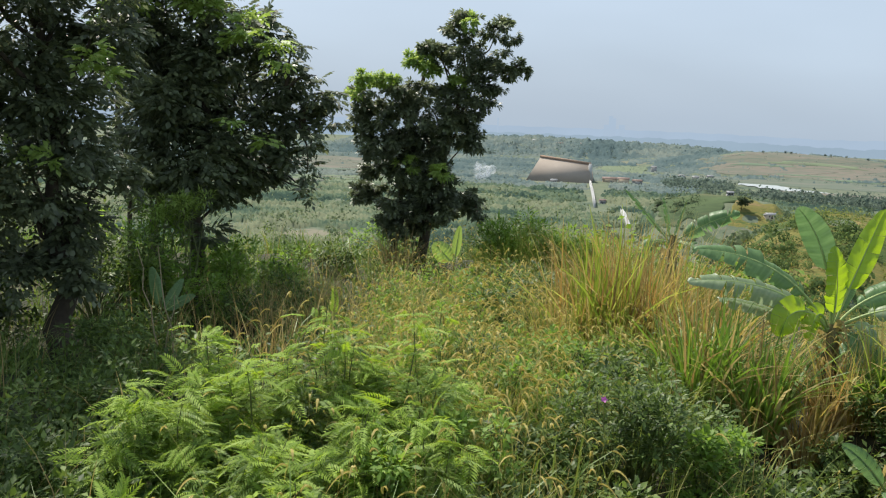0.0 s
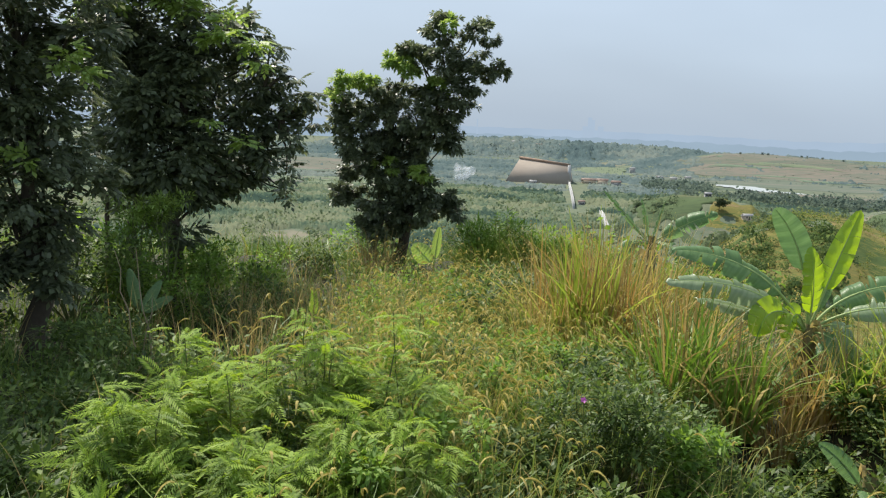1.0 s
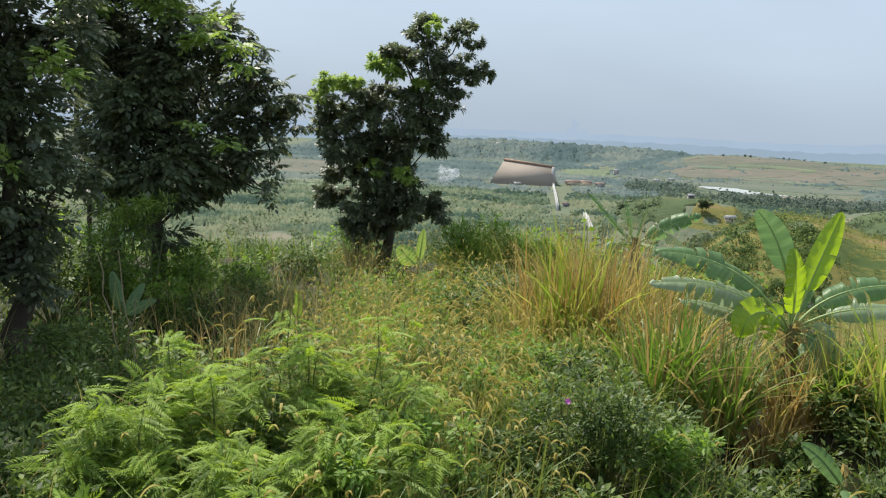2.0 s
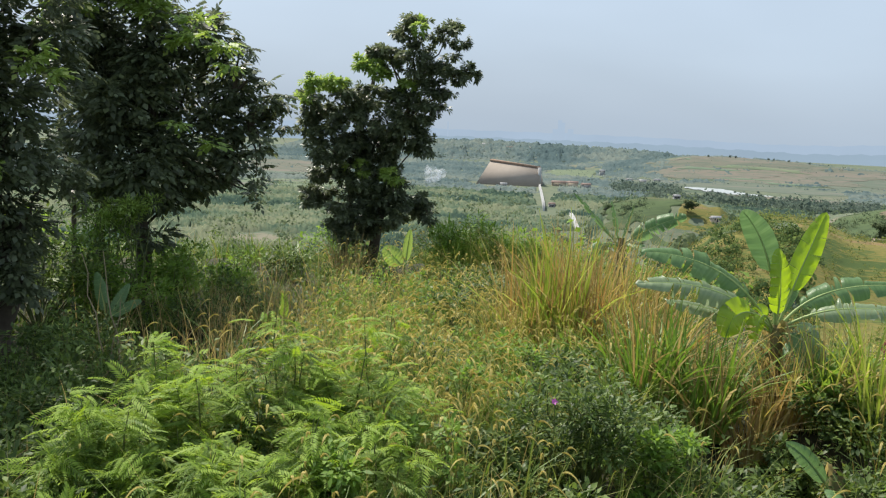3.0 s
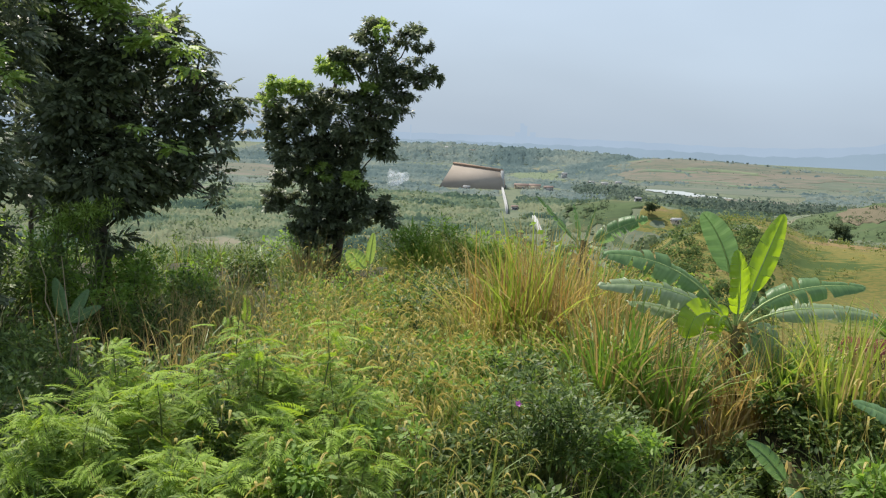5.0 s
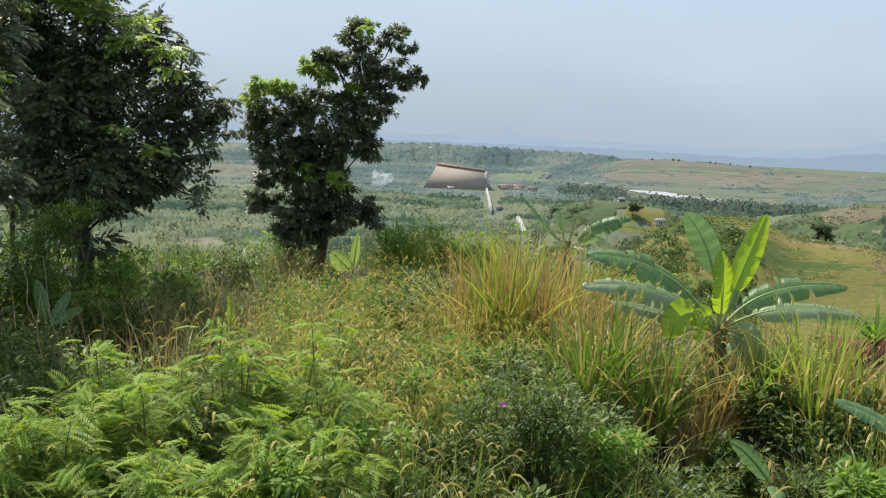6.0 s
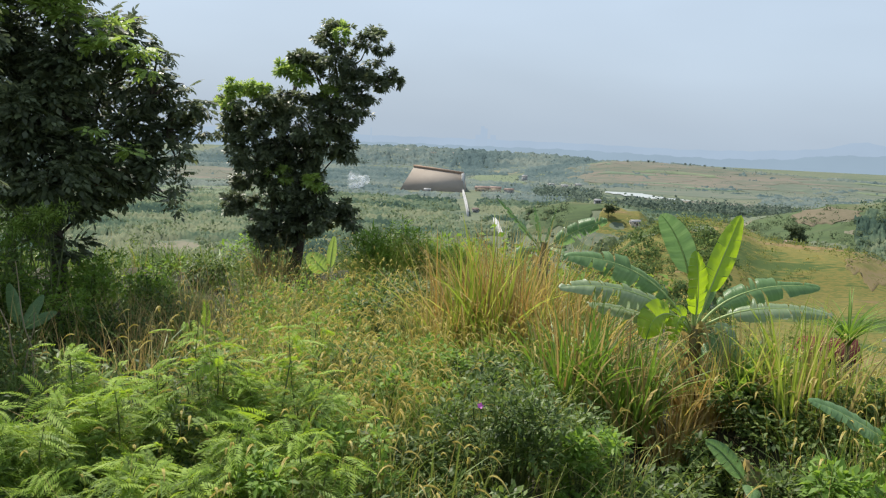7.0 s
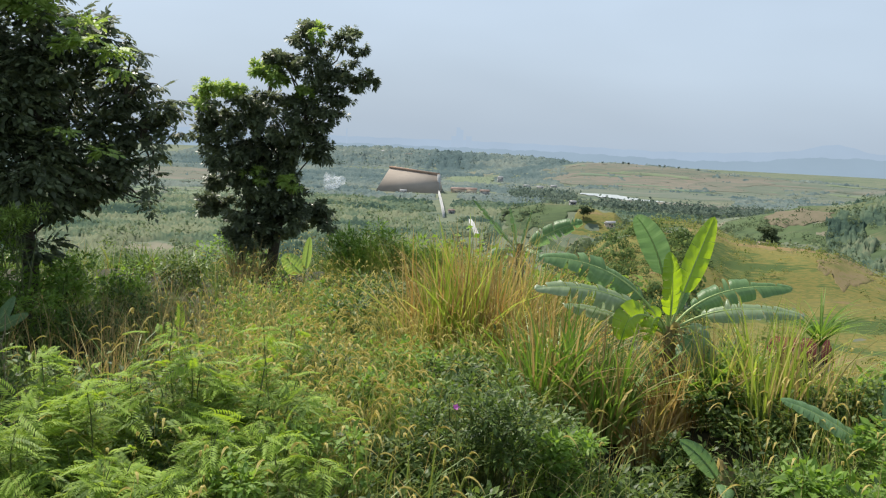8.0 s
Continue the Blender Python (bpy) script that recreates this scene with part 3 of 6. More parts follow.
for i, (x, y, h, s, n) in enumerate([
        (-1.12, 6.55, 1.5, 0.4, 320), (-0.52, 6.5, 1.42, 0.45, 360), (-1.6, 6.3, 1.2, 0.5, 320), (-2.1, 5.9, 1.14, 0.45, 300), (-0.9, 5.8, 1.1, 0.5, 320),
        (-1.5, 5.4, 0.95, 0.5, 300), (-1.95, 5.2, 0.72, 0.35, 150), (-0.4, 5.6, 0.95, 0.4, 200), (-0.5, 8.4, 1.25, 0.2, 60), (-2.0, 6.75, 1.32, 0.35, 160),
        (-1.0, 5.0, 0.8, 0.4, 200), (-1.8, 4.8, 0.75, 0.4, 200), (-2.35, 5.75, 0.8, 0.25, 90)]):
    feathery_shrub(x, y, h, s, n, 100 + i, "bright green feathery-leaved shrub among the grass")


def bush(x, y, height, spread, leaves, leaf, material, seed, label, name="bush", lift=0.0, slim=1.0):
    """A low woody bush: stems, and leaves gathered in clumps with gaps."""
    r = np.random.RandomState(seed)
    root = new(name)
    base = np.array(on_ground(x, y))
    root.location = base
    clumps = max(7, int(leaves / 90))
    cs = []
    for i in range(clumps):
        a, rr = r.uniform(0, 2 * np.pi), spread * math.sqrt(r.uniform(0, 1))
        c = np.array((rr * math.cos(a), rr * math.sin(a), lift + (height - lift) * r.uniform(0.25, 0.95) * (1 - 0.4 * (rr / spread) ** 2)))
        cs.append(c)
        part("stem", make_mesh("stem", *tube(bent_line((c[0] * 0.1, c[1] * 0.1, -0.05), c, 0.03, 5, 0.06), np.linspace(0.014, 0.004, 5), 5), smooth=True), M_STEM, root)
    cs = np.array(cs)
    pick = r.randint(0, clumps, leaves)
    d = unit(r.normal(0, 1, (leaves, 3)))
    pos = cs[pick] + d * (spread * 0.36 * r.uniform(0.2, 1, leaves) ** 0.6)[:, None] * np.array((1, 1, 0.75))
    pos[:, 2] = np.maximum(pos[:, 2], 0.03)
    way = d * np.array((1, 1, 0.5)) + r.normal(0, 0.4, (leaves, 3)) + np.array((0, 0, 0.15))
    v, q = stamp(LEAF, pos, frames_from(way, np.array((0, 0, 1.0)) + r.normal(0, 0.3, way.shape)), (leaf * r.uniform(0.6, 1.3, leaves))[:, None] * np.array((slim, 1, 1)))
    tagged(part("foliage", make_mesh("foliage", v, q), material, root), kind="stuff")
    return tagged(root, label, "bush")


bush(1.05, 6.95, 1.12, 0.5, 3600, 0.068, M_BUSH, 21, "dark green leafy bush with a single purple flower beside it", slim=0.75)
bush(1.58, 6.8, 0.85, 0.3, 1300, 0.07, M_BUSH_LIGHT, 22, "lighter green leafy bush beside tall grass")
bush(1.8, 7.4, 0.7, 0.4, 1300, 0.065, M_BUSH, 23, "dark green leafy bush under tall grass")
bush(0.55, 6.1, 0.62, 0.45, 1100, 0.07, M_BUSH, 24, "low green bush tangled with grass")
bush(1.5, 5.6, 0.55, 0.45, 900, 0.07, M_BUSH, 25, "low dark bush at the foot of the slope")
bush(2.4, 6.7, 0.55, 0.45, 900, 0.07, M_BUSH, 26, "low dark bush at the foot of the slope")
bush(0.55, 9.3, 0.85, 0.55, 1500, 0.07, M_BUSH_LIGHT, 27, "green bush overgrown with golden grass")
bush(-0.2, 12.4, 0.65, 0.7, 1300, 0.08, M_BUSH, 28, "low spreading green bush on the hilltop")
bush(0.8, 13.5, 0.7, 0.8, 1400, 0.08, M_BUSH, 29, "low spreading green bush on the hilltop")
# lighter leaf colour on these three stands in for sunlight
bush(-3.96, 13.4, 1.05, 0.6, 1900, 0.085, M_BUSH_LIGHT, 30, "leafy green bush beneath the trees")
bush(-3.4, 14.6, 0.85, 0.55, 1500, 0.085, M_BUSH_LIGHT, 31, "dusty green bush at the edge of the trees")
bush(-4.3, 12.2, 1.0, 0.6, 1700, 0.085, M_BUSH_LIGHT, 32, "leafy bush growing beneath the trees")
# darker leaf colour on these two stands in for tree shade
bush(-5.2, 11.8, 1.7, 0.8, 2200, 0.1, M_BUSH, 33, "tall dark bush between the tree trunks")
bush(-5.9, 10.2, 1.3, 0.7, 1600, 0.1, M_BUSH, 34, "leafy bush growing beneath the trees")
# the light leaf colour gives this bush its sunlit look
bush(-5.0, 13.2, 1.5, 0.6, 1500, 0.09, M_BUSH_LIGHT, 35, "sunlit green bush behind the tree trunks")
bush(-2.97, 16.7, 0.72, 0.4, 900, 0.08, M_BUSH, 36, "rounded bush on the edge of the ridge")
bush(-2.4, 20.5, 0.9, 0.8, 1200, 0.1, M_BUSH_LIGHT, 37, "green bush on the edge of the ridge")
bush(3.9, 6.6, 0.7, 0.5, 900, 0.10, M_BUSH_LIGHT, 38, "large-leaved light green bush on the slope")
bush(3.2, 6.2, 0.5, 0.4, 700, 0.09, M_BUSH_LIGHT, 39, "large-leaved light green bush on the slope")
bush(4.0, 8.9, 0.5, 0.6, 1300, 0.08, M_WEED, 40, "green bush below the banana plant")
bush(4.2, 9.6, 0.95, 0.45, 420, 0.16, M_BUSH_LIGHT, 41, "broad-leaved green bush behind the banana plant")
# dark leaf colour on these two stands in for shade below the banana
bush(3.1, 8.4, 0.75, 0.4, 1200, 0.08, M_BUSH, 43, "dark tangled bush below the banana trunk")
bush(2.6, 7.6, 0.9, 0.5, 1200, 0.08, M_BUSH, 44, "dark tangled bush in a shady dip")
bush(4.5, 8.7, 0.6, 0.5, 1300, 0.08, M_WEED, 45, "green tangled bush among cane grass")
bush(4.9, 8.3, 0.7, 0.5, 1300, 0.08, M_WEED, 46, "green leafy bush among dry grass")
bush(4.5, 7.0, 0.6, 0.5, 900, 0.10, M_BUSH_LIGHT, 47, "large-leaved light green bush on the slope")
bush(3.7, 7.6, 0.6, 0.45, 1300, 0.075, M_BUSH, 48, "dark green bush beside a shady dip")
bush(3.8, 9.1, 0.65, 0.35, 240, 0.17, M_BUSH_LIGHT, 49, "broad-leaved green plant below the banana leaves")
bush(4.8, 10.6, 1.0, 0.5, 1200, 0.08, M_BUSH, 50, "dark bush behind cane grass")
bush(5.3, 8.6, 0.9, 0.6, 1200, 0.09, M_BUSH_LIGHT, 42, "green bush on the slope")


for bx, by, bh, bs, bn, bk in ((-0.7, 5.4, 0.85, 0.35, 900, 191), (-1.3, 6.1, 1.0, 0.3, 800, 192), (-0.15, 6.1, 0.95, 0.35, 900, 193), (-1.85, 5.6, 0.85, 0.3, 700, 194), (-0.75, 6.9, 1.05, 0.3, 700, 195), (-1.35, 4.9, 0.7, 0.3, 700, 196), (-2.2, 6.5, 0.95, 0.3, 700, 197)):
    bush(bx, by, bh, bs, bn, 0.06, M_BUSH_LIGHT if bk % 2 else M_WEED, bk, "small-leaved green weed tangled among feathery shrubs", "weed_bush")
for wx, wy, wh, ws, wn, wk in ((0.1, 17.3, 1.35, 0.6, 1500, 51), (0.75, 17.6, 1.5, 0.6, 1500, 52), (1.3, 17.2, 1.25, 0.5, 1000, 53)):
    bush(wx, wy, wh, ws, wn, 0.16, M_BUSH_LIGHT, wk, "wispy narrow-leaved green shrub on the ridge", "shrub", 0.2, 0.35)
bush(-0.55, 10.4, 0.8, 0.5, 1200, 0.075, M_BUSH_LIGHT, 54, "green leafy mound overgrown with seeding grass")
bush(0.2, 8.0, 0.8, 0.5, 1300, 0.07, M_BUSH_LIGHT, 55, "green leafy mound overgrown with seeding grass")
bush(-1.6, 9.2, 0.7, 0.5, 1000, 0.075, M_BUSH, 56, "green leafy mound among dry grass")
bush(-2.6, 8.2, 0.7, 0.5, 1100, 0.075, M_BUSH, 57, "dark leafy mound in the shade of the trees")
bush(-3.2, 7.2, 0.65, 0.5, 1100, 0.07, M_BUSH, 58, "dark leafy mound in the shade of the trees")
# no tree shadow reaches these; their dark leaf colour replaces it
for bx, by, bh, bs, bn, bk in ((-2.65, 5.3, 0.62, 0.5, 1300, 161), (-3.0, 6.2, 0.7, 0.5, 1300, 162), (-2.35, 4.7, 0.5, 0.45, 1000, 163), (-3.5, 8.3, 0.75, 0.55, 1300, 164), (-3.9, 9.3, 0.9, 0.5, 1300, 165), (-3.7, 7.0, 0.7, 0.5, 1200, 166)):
    bush(bx, by, bh, bs, bn, 0.075, M_BUSH, bk, "leafy undergrowth in dark leaves standing in for tree shade")
for bx, by, bh, bs, bn, bk in ((0.95, 8.3, 0.95, 0.4, 900, 171), (-0.15, 9.2, 0.95, 0.45, 900, 172), (0.35, 7.0, 0.85, 0.4, 850, 173), (1.2, 9.4, 0.95, 0.4, 800, 174), (0.1, 11.3, 0.9, 0.5, 900, 175)):
    bush(bx, by, bh, bs, bn, 0.085, M_WEED, bk, "green leafy mound rising through golden seeding grass")
bush(0.3, 14.6, 0.75, 0.6, 1200, 0.08, M_BUSH, 59, "green bush near the edge of the ridge")
bush(-3.0, 12.0, 0.75, 0.5, 1000, 0.08, M_BUSH, 60, "dark bush among dry grass")


for bx, by, bh, bs, bn, bk in ((-4.25, 12.8, 1.75, 0.4, 700, 181), (-4.8, 13.0, 1.7, 0.4, 700, 182)):
    bush(bx, by, bh, bs, bn, 0.085, M_YOUNG, bk, "sunlit yellow-green sapling behind the tree trunks", "sapling", 1.2, 0.5)


def flower(x, y, z):
    root = new("flower")
    base = np.array(on_ground(x, y))
    root.location = base
    part("stem", make_mesh("stem", *tube(bent_line((0, 0, -0.04), (0.0, 0, z - base[2]), 0, 5, 0.02), np.full(5, 0.003), 5)), M_STEM, root)
    for k in range(5):
        a = 2 * math.pi * k / 5
        d = np.array([[math.cos(a), 0.6 * math.sin(a) - 0.45, 0.75 * math.sin(a) + 0.3]])
        v, q = stamp(LEAF, np.array([[0, 0, z - base[2]]]), frames_from(d, np.array([[0, -1.0, 0.4]])), np.array([[0.046, 0.029, 0.03]]))
        part("petal", make_mesh("petal", v, q), M_PETAL, root)
    return tagged(root, "single purple flower above a dark bush", "flower")


flower(0.79, 6.6, 1.11)


def dry_stalk(a, b, label):
    root = make_mesh("dry_stalk", *tube(bent_line((0, 0, -0.05), np.array(b) - np.array(a), 0, 8, 0.03), np.linspace(0.010, 0.004, 8), 6), smooth=True)
    ob = part("dry_stalk", root, M_STRAW)
    ob.location = a
    return tagged(ob, label, "stalk", "dry stalks")


for sx, sy, tx, ty, tz in ((-3.2, 8.9, -3.5, 8.9, 1.68), (-3.1, 9.0, -3.33, 9.0, 1.70), (-3.35, 9.1, -3.2, 9.1, 1.2), (4.25, 10.2, 4.2, 10.2, 1.15), (4.5, 10.4, 4.45, 10.4, 1.2), (4.0, 10.1, 4.7, 10.3, 0.85), (-0.15, 14.5, -0.13, 14.5, 0.9), (0.9, 12.8, 0.95, 12.8, 1.1)):
    dry_stalk(on_ground(sx, sy), (tx, ty, tz), "dry broken stalk standing in the grass")


# ============ tall grass ============
def grass_clump(x, y, height, spread, n, material, dry, seed, label, width=0.018, bend=0.3, base=0.55):
    r = np.random.RandomState(seed)
    root = new("tall_grass_clump")
    root.location = on_ground(x, y)
    for name, count, mat, hh in (("green_grass", int(n * (1 - dry)), material, 1.0), ("dry_grass", int(n * dry), M_DRY, 0.97)):
        if count < 3:
            continue
        a = r.uniform(0, 2 * np.pi, count)
        rr = spread * base * np.sqrt(r.uniform(0, 1, count))
        b = np.stack([rr * np.cos(a), rr * np.sin(a), np.full(count, -0.05)], -1)
        a2 = a + r.normal(0, 0.8, count)
        lean = np.stack([np.cos(a2), np.sin(a2)], -1)
        h = height * hh * r.uniform(0.45, 1.08, count)
        bends = np.abs(r.normal(bend, 0.12 + 0.75 * bend, count)) * r.choice((1, 1, 1, 2.2), count) + 0.02
        bends = np.minimum(bends, 0.9)
        (v, q), _, _ = blade_strips(b, lean, h, width * r.uniform(0.5, 1.2, count), bends, 6)
        tagged(part(name, make_mesh(name, v, q), mat, root), kind="stuff")
    return tagged(root, label, "tall grass")


grass_clump(1.08, 11.1, 1.85, 0.22, 60, M_TALL, 0.0, 48, "upright yellow-green broad grass blades in a clump", 0.055, 0.10, 0.9)
grass_clump(1.4, 11.2, 2.1, 0.26, 75, M_TALL, 0.1, 148, "upright yellow-green broad grass blades in a clump", 0.055, 0.10, 0.9)
grass_clump(1.2, 11.4, 1.85, 0.55, 330, M_RUST, 0.5, 31, "tall upright grass clump, green and rust brown", 0.026, 0.12, 1.0)
grass_clump(1.75, 11.5, 2.1, 0.55, 380, M_RUST, 0.6, 32, "tall dry rust-brown grass clump on the hilltop", 0.026, 0.14, 1.0)
grass_clump(2.2, 11.6, 1.8, 0.5, 260, M_YELLOW, 0.55, 132, "tall straw-coloured grass clump on the hilltop", 0.026, 0.16, 1.0)
grass_clump(1.62, 10.9, 1.2, 0.6, 220, M_TALL, 0.45, 133, "yellow-green grass before a tall dry clump", 0.03, 0.22, 1.0)
grass_clump(2.0, 9.4, 1.3, 0.6, 230, M_BROAD, 0.25, 33, "green arching grass clump with broad blades", 0.046)
grass_clump(2.55, 9.2, 1.25, 0.55, 220, M_BROAD, 0.35, 34, "green arching grass clump beside the banana plant", 0.044)
grass_clump(0.15, 17.0, 1.45, 0.9, 420, M_TALL, 0.05, 35, "wispy green tall grass on the ridge", 0.014)
grass_clump(0.85, 17.2, 1.5, 0.9, 420, M_TALL, 0.1, 36, "wispy green tall grass on the ridge", 0.014)
grass_clump(1.6, 16.8, 1.3, 0.8, 320, M_TALL, 0.2, 37, "wispy green tall grass on the ridge", 0.014)
grass_clump(-1.95, 17.9, 1.0, 0.6, 130, M_RUST, 0.95, 38, "straw-coloured grass at the foot of a tree", 0.02)
grass_clump(4.35, 9.3, 1.5, 0.4, 110, M_TALL, 0.3, 39, "stiff tall cane grass with yellowed blades", 0.035)
grass_clump(5.0, 9.2, 1.1, 0.3, 70, M_TALL, 0.4, 40, "stiff tall cane grass with yellowed blades", 0.03)
grass_clump(5.3, 9.75, 0.85, 0.45, 200, M_TALL, 0.3, 249, "green grass tuft below a spiky plant", 0.025)
grass_clump(5.05, 9.3, 0.85, 0.5, 220, M_TALL, 0.35, 49, "yellowing grass round a spiky plant", 0.03)
grass_clump(5.4, 9.2, 0.9, 0.6, 260, M_TALL, 0.6, 41, "dry yellow grass clump on the slope")
grass_clump(2.95, 8.95, 0.95, 0.4, 130, M_RUST, 0.6, 42, "dry brown grass beside the banana trunk", 0.03)
grass_clump(3.35, 9.3, 1.1, 0.4, 140, M_RUST, 0.7, 44, "dry brown grass hiding the banana trunk", 0.03)
grass_clump(3.8, 9.3, 1.3, 0.4, 160, M_TALL, 0.4, 45, "yellowing grass beside the banana trunk", 0.03)
grass_clump(2.4, 10.4, 1.3, 0.5, 220, M_RUST, 0.4, 46, "straw-coloured grass between tall clumps", 0.04)
grass_clump(0.75, 10.9, 1.1, 0.5, 200, M_YELLOW, 0.3, 47, "yellow-green arching grass clump", 0.035)
grass_clump(4.1, 8.7, 1.45, 0.22, 60, M_TALL, 0.3, 261, "stiff tall cane grass with yellowed blades", 0.032, 0.10, 0.9)
grass_clump(4.5, 8.7, 1.4, 0.22, 60, M_TALL, 0.35, 262, "stiff tall cane grass with yellowed blades", 0.032, 0.12, 0.9)
grass_clump(4.95, 8.7, 0.95, 0.25, 60, M_RUST, 0.4, 263, "dry tall cane grass on the slope", 0.028, 0.15, 0.9)
grass_clump(2.2, 5.3, 0.55, 0.3, 60, M_TALL, 0.3, 43, "pale arching grass tuft", 0.012)


def spiky_plant(x, y, z, n, seed, label):
    """Stiff long leaves spreading from one head."""
    r = np.random.RandomState(seed)
    root = new("spiky_plant")
    base = np.array(on_ground(x, y))
    root.location = base
    part("stem", make_mesh("stem", *tube(bent_line((0, 0, -0.1), (0, 0, z - base[2]), 0, 5, 0.02), np.linspace(0.03, 0.025, 5), 8), smooth=True), M_PSEUDO, root)
    for k in range(n):
        a = 2.4 * k + r.normal(0, 0.2)
        (v, q), _, _ = blade_strips(np.array([[0, 0, z - base[2] - 0.05]]), np.array([[math.cos(a), math.sin(a)]]), np.array([r.uniform(0.4, 0.8)]), np.array([0.035]), np.array([r.uniform(0.5, 2.2)]), 8)
        part("leaf", make_mesh("leaf", v, q), M_BUSH_LIGHT, root)
    return tagged(root, label, "plant")


spiky_plant(5.25, 10.0, 0.95, 64, 66, "spiky long-leaved plant on the slope edge")


# ============ banana plants ============
def banana_leaf(root, start, way, length, width, droop, material, seed, tear=0.25, facing=(0, -0.5, 1), stalk=0.16, tip=None):
    """A broad blade on a curved midrib, torn between its cross veins; start and way in the plant's frame.
    With a tip given, way is the point that the midrib bends towards on its way there."""
    r = np.random.RandomState(seed)
    n = 44
    s = np.linspace(0, 1, n)
    if tip is None:
        d = unit(np.array(way, float))
        line = [np.array(start, float)]
        for i in range(n - 1):
            line.append(line[-1] + d * length / (n - 1))
            d = unit(d + np.array((0, 0, -droop * (0.3 + 1.4 * s[i]) / n * 2.2)))
        line = np.array(line)
    else:
        a, b, c = (np.array(p, float) for p in (start, way, tip))
        u = s[:, None]
        line = a * (1 - u) ** 2 + 2 * b * u * (1 - u) + c * u * u
        length = float(np.linalg.norm(np.diff(line, axis=0), axis=1).sum())
    tang = unit(np.gradient(line, axis=0))
    side = unit(np.cross(tang, np.array(facing, float)))
    nrm = np.cross(side, tang)
    t01 = np.clip((s - stalk + 0.02) / (1.02 - stalk), 0, 1)
    prof = np.where(s < stalk, 0.03, np.sin(np.pi * t01 ** 0.8) ** 0.5) * width * 0.5
    vs, fs, uvs = [], [], []
    cols = 5
    first = int(stalk * n) - 1
    for sg in (-1, 1):
        i = max(first, 1)
        while i < n - 1:
            run = n if tear == 0 else r.randint(1, 4) if r.uniform() < tear else r.randint(4, 12)
            j = min(i + run, n - 1)
            sag = r.uniform(0.15, 1.0) if tear > 0.15 else r.uniform(0.02, 0.2)
            curl = r.uniform(-0.12, 0.12)
            reach = r.uniform(0.82, 1.06) if tear > 0.15 else 1.0
            k0 = len(vs)
            for t in range(i, j + 1):
                pinch = (0.012 if t == i else -0.012 if t == j else 0.0) * (2.0 if tear > 0.15 else 0.3)
                wave = 0.05 * math.sin(t * 1.3 + seed) + 0.03 * math.sin(t * 2.9 + sg)
                for u in range(cols + 1):
                    w = u / cols
                    lift = 0.28 * w * (1 - w) - sag * w ** 2.2 * 0.7 + wave * w + curl * w * w
                    out = w * (1 - 0.22 * sag * w) * reach
                    shift = tang[t] * (0.10 * width * w + pinch * w)
                    vs.append(line[t] + side[t] * sg * prof[t] * out + nrm[t] * prof[t] * lift + shift)
                    uvs.append((0.5 + 0.5 * sg * w, s[t]))
            for t in range(j - i):
                for u in range(cols):
                    a = k0 + t * (cols + 1) + u
                    fs.append((a, a + 1, a + cols + 2, a + cols + 1))
            i = j
    me = make_mesh("leaf", np.array(vs), np.array(fs), smooth=True)
    layer = me.uv_layers.new(name="UVMap")
    layer.data.foreach_set("uv", np.array(uvs)[np.array(fs).ravel()].ravel())
    leaf = part("leaf", me, material, root)
    part("midrib", make_mesh("midrib", *tube(line - nrm * 0.004, np.linspace(0.015, 0.003, n) * (0.6 + length * 0.4), 6), smooth=True), M_MIDRIB, leaf, "pale green midrib")
    return leaf


def banana_plant(x, y, z, crown, leaves, seed, label, dry=14):
    r = np.random.RandomState(seed)
    root = new("banana_plant")
    root.location = (x, y, z)
    line = bent_line((0, 0, -0.1), (0.03, 0, crown), 0, 7, 0.02)
    part("trunk", make_mesh("trunk", *tube(line, np.linspace(0.11, 0.06, 7), 12), smooth=True), M_PSEUDO, root, "sheathed brown-green trunk")
    for i, (way, length, width, droop, young, tear, facing, *stalk) in enumerate(leaves):
        banana_leaf(root, (0.03 * way[0], 0.03 * way[1], crown - 0.12), way, length, width, droop, M_BANANA_YOUNG if young else M_BANANA, seed * 37 + i, tear, facing, *stalk)
    for i in range(dry):
        a = r.uniform(0, 2 * np.pi)
        b = np.array([[0.08 * math.cos(a), 0.08 * math.sin(a), crown - r.uniform(0.0, 0.55)]])
        (v, q), _, _ = blade_strips(b, np.array([[math.cos(a), math.sin(a)]]), np.array([r.uniform(0.2, 0.42)]), np.array([r.uniform(0.03, 0.10)]), np.array([1.0]), 8)
        v = v.copy()
        far = np.hypot(v[:, 0], v[:, 1])
        v[:, 2] -= 3.2 * np.clip(far - 0.14, 0, 1) ** 1.25 + 0.2 * far
        part("dead_leaf", make_mesh("dead_leaf", v, q), M_DRY, root, "hanging dry brown leaf")
    return tagged(root, label, "banana plant")


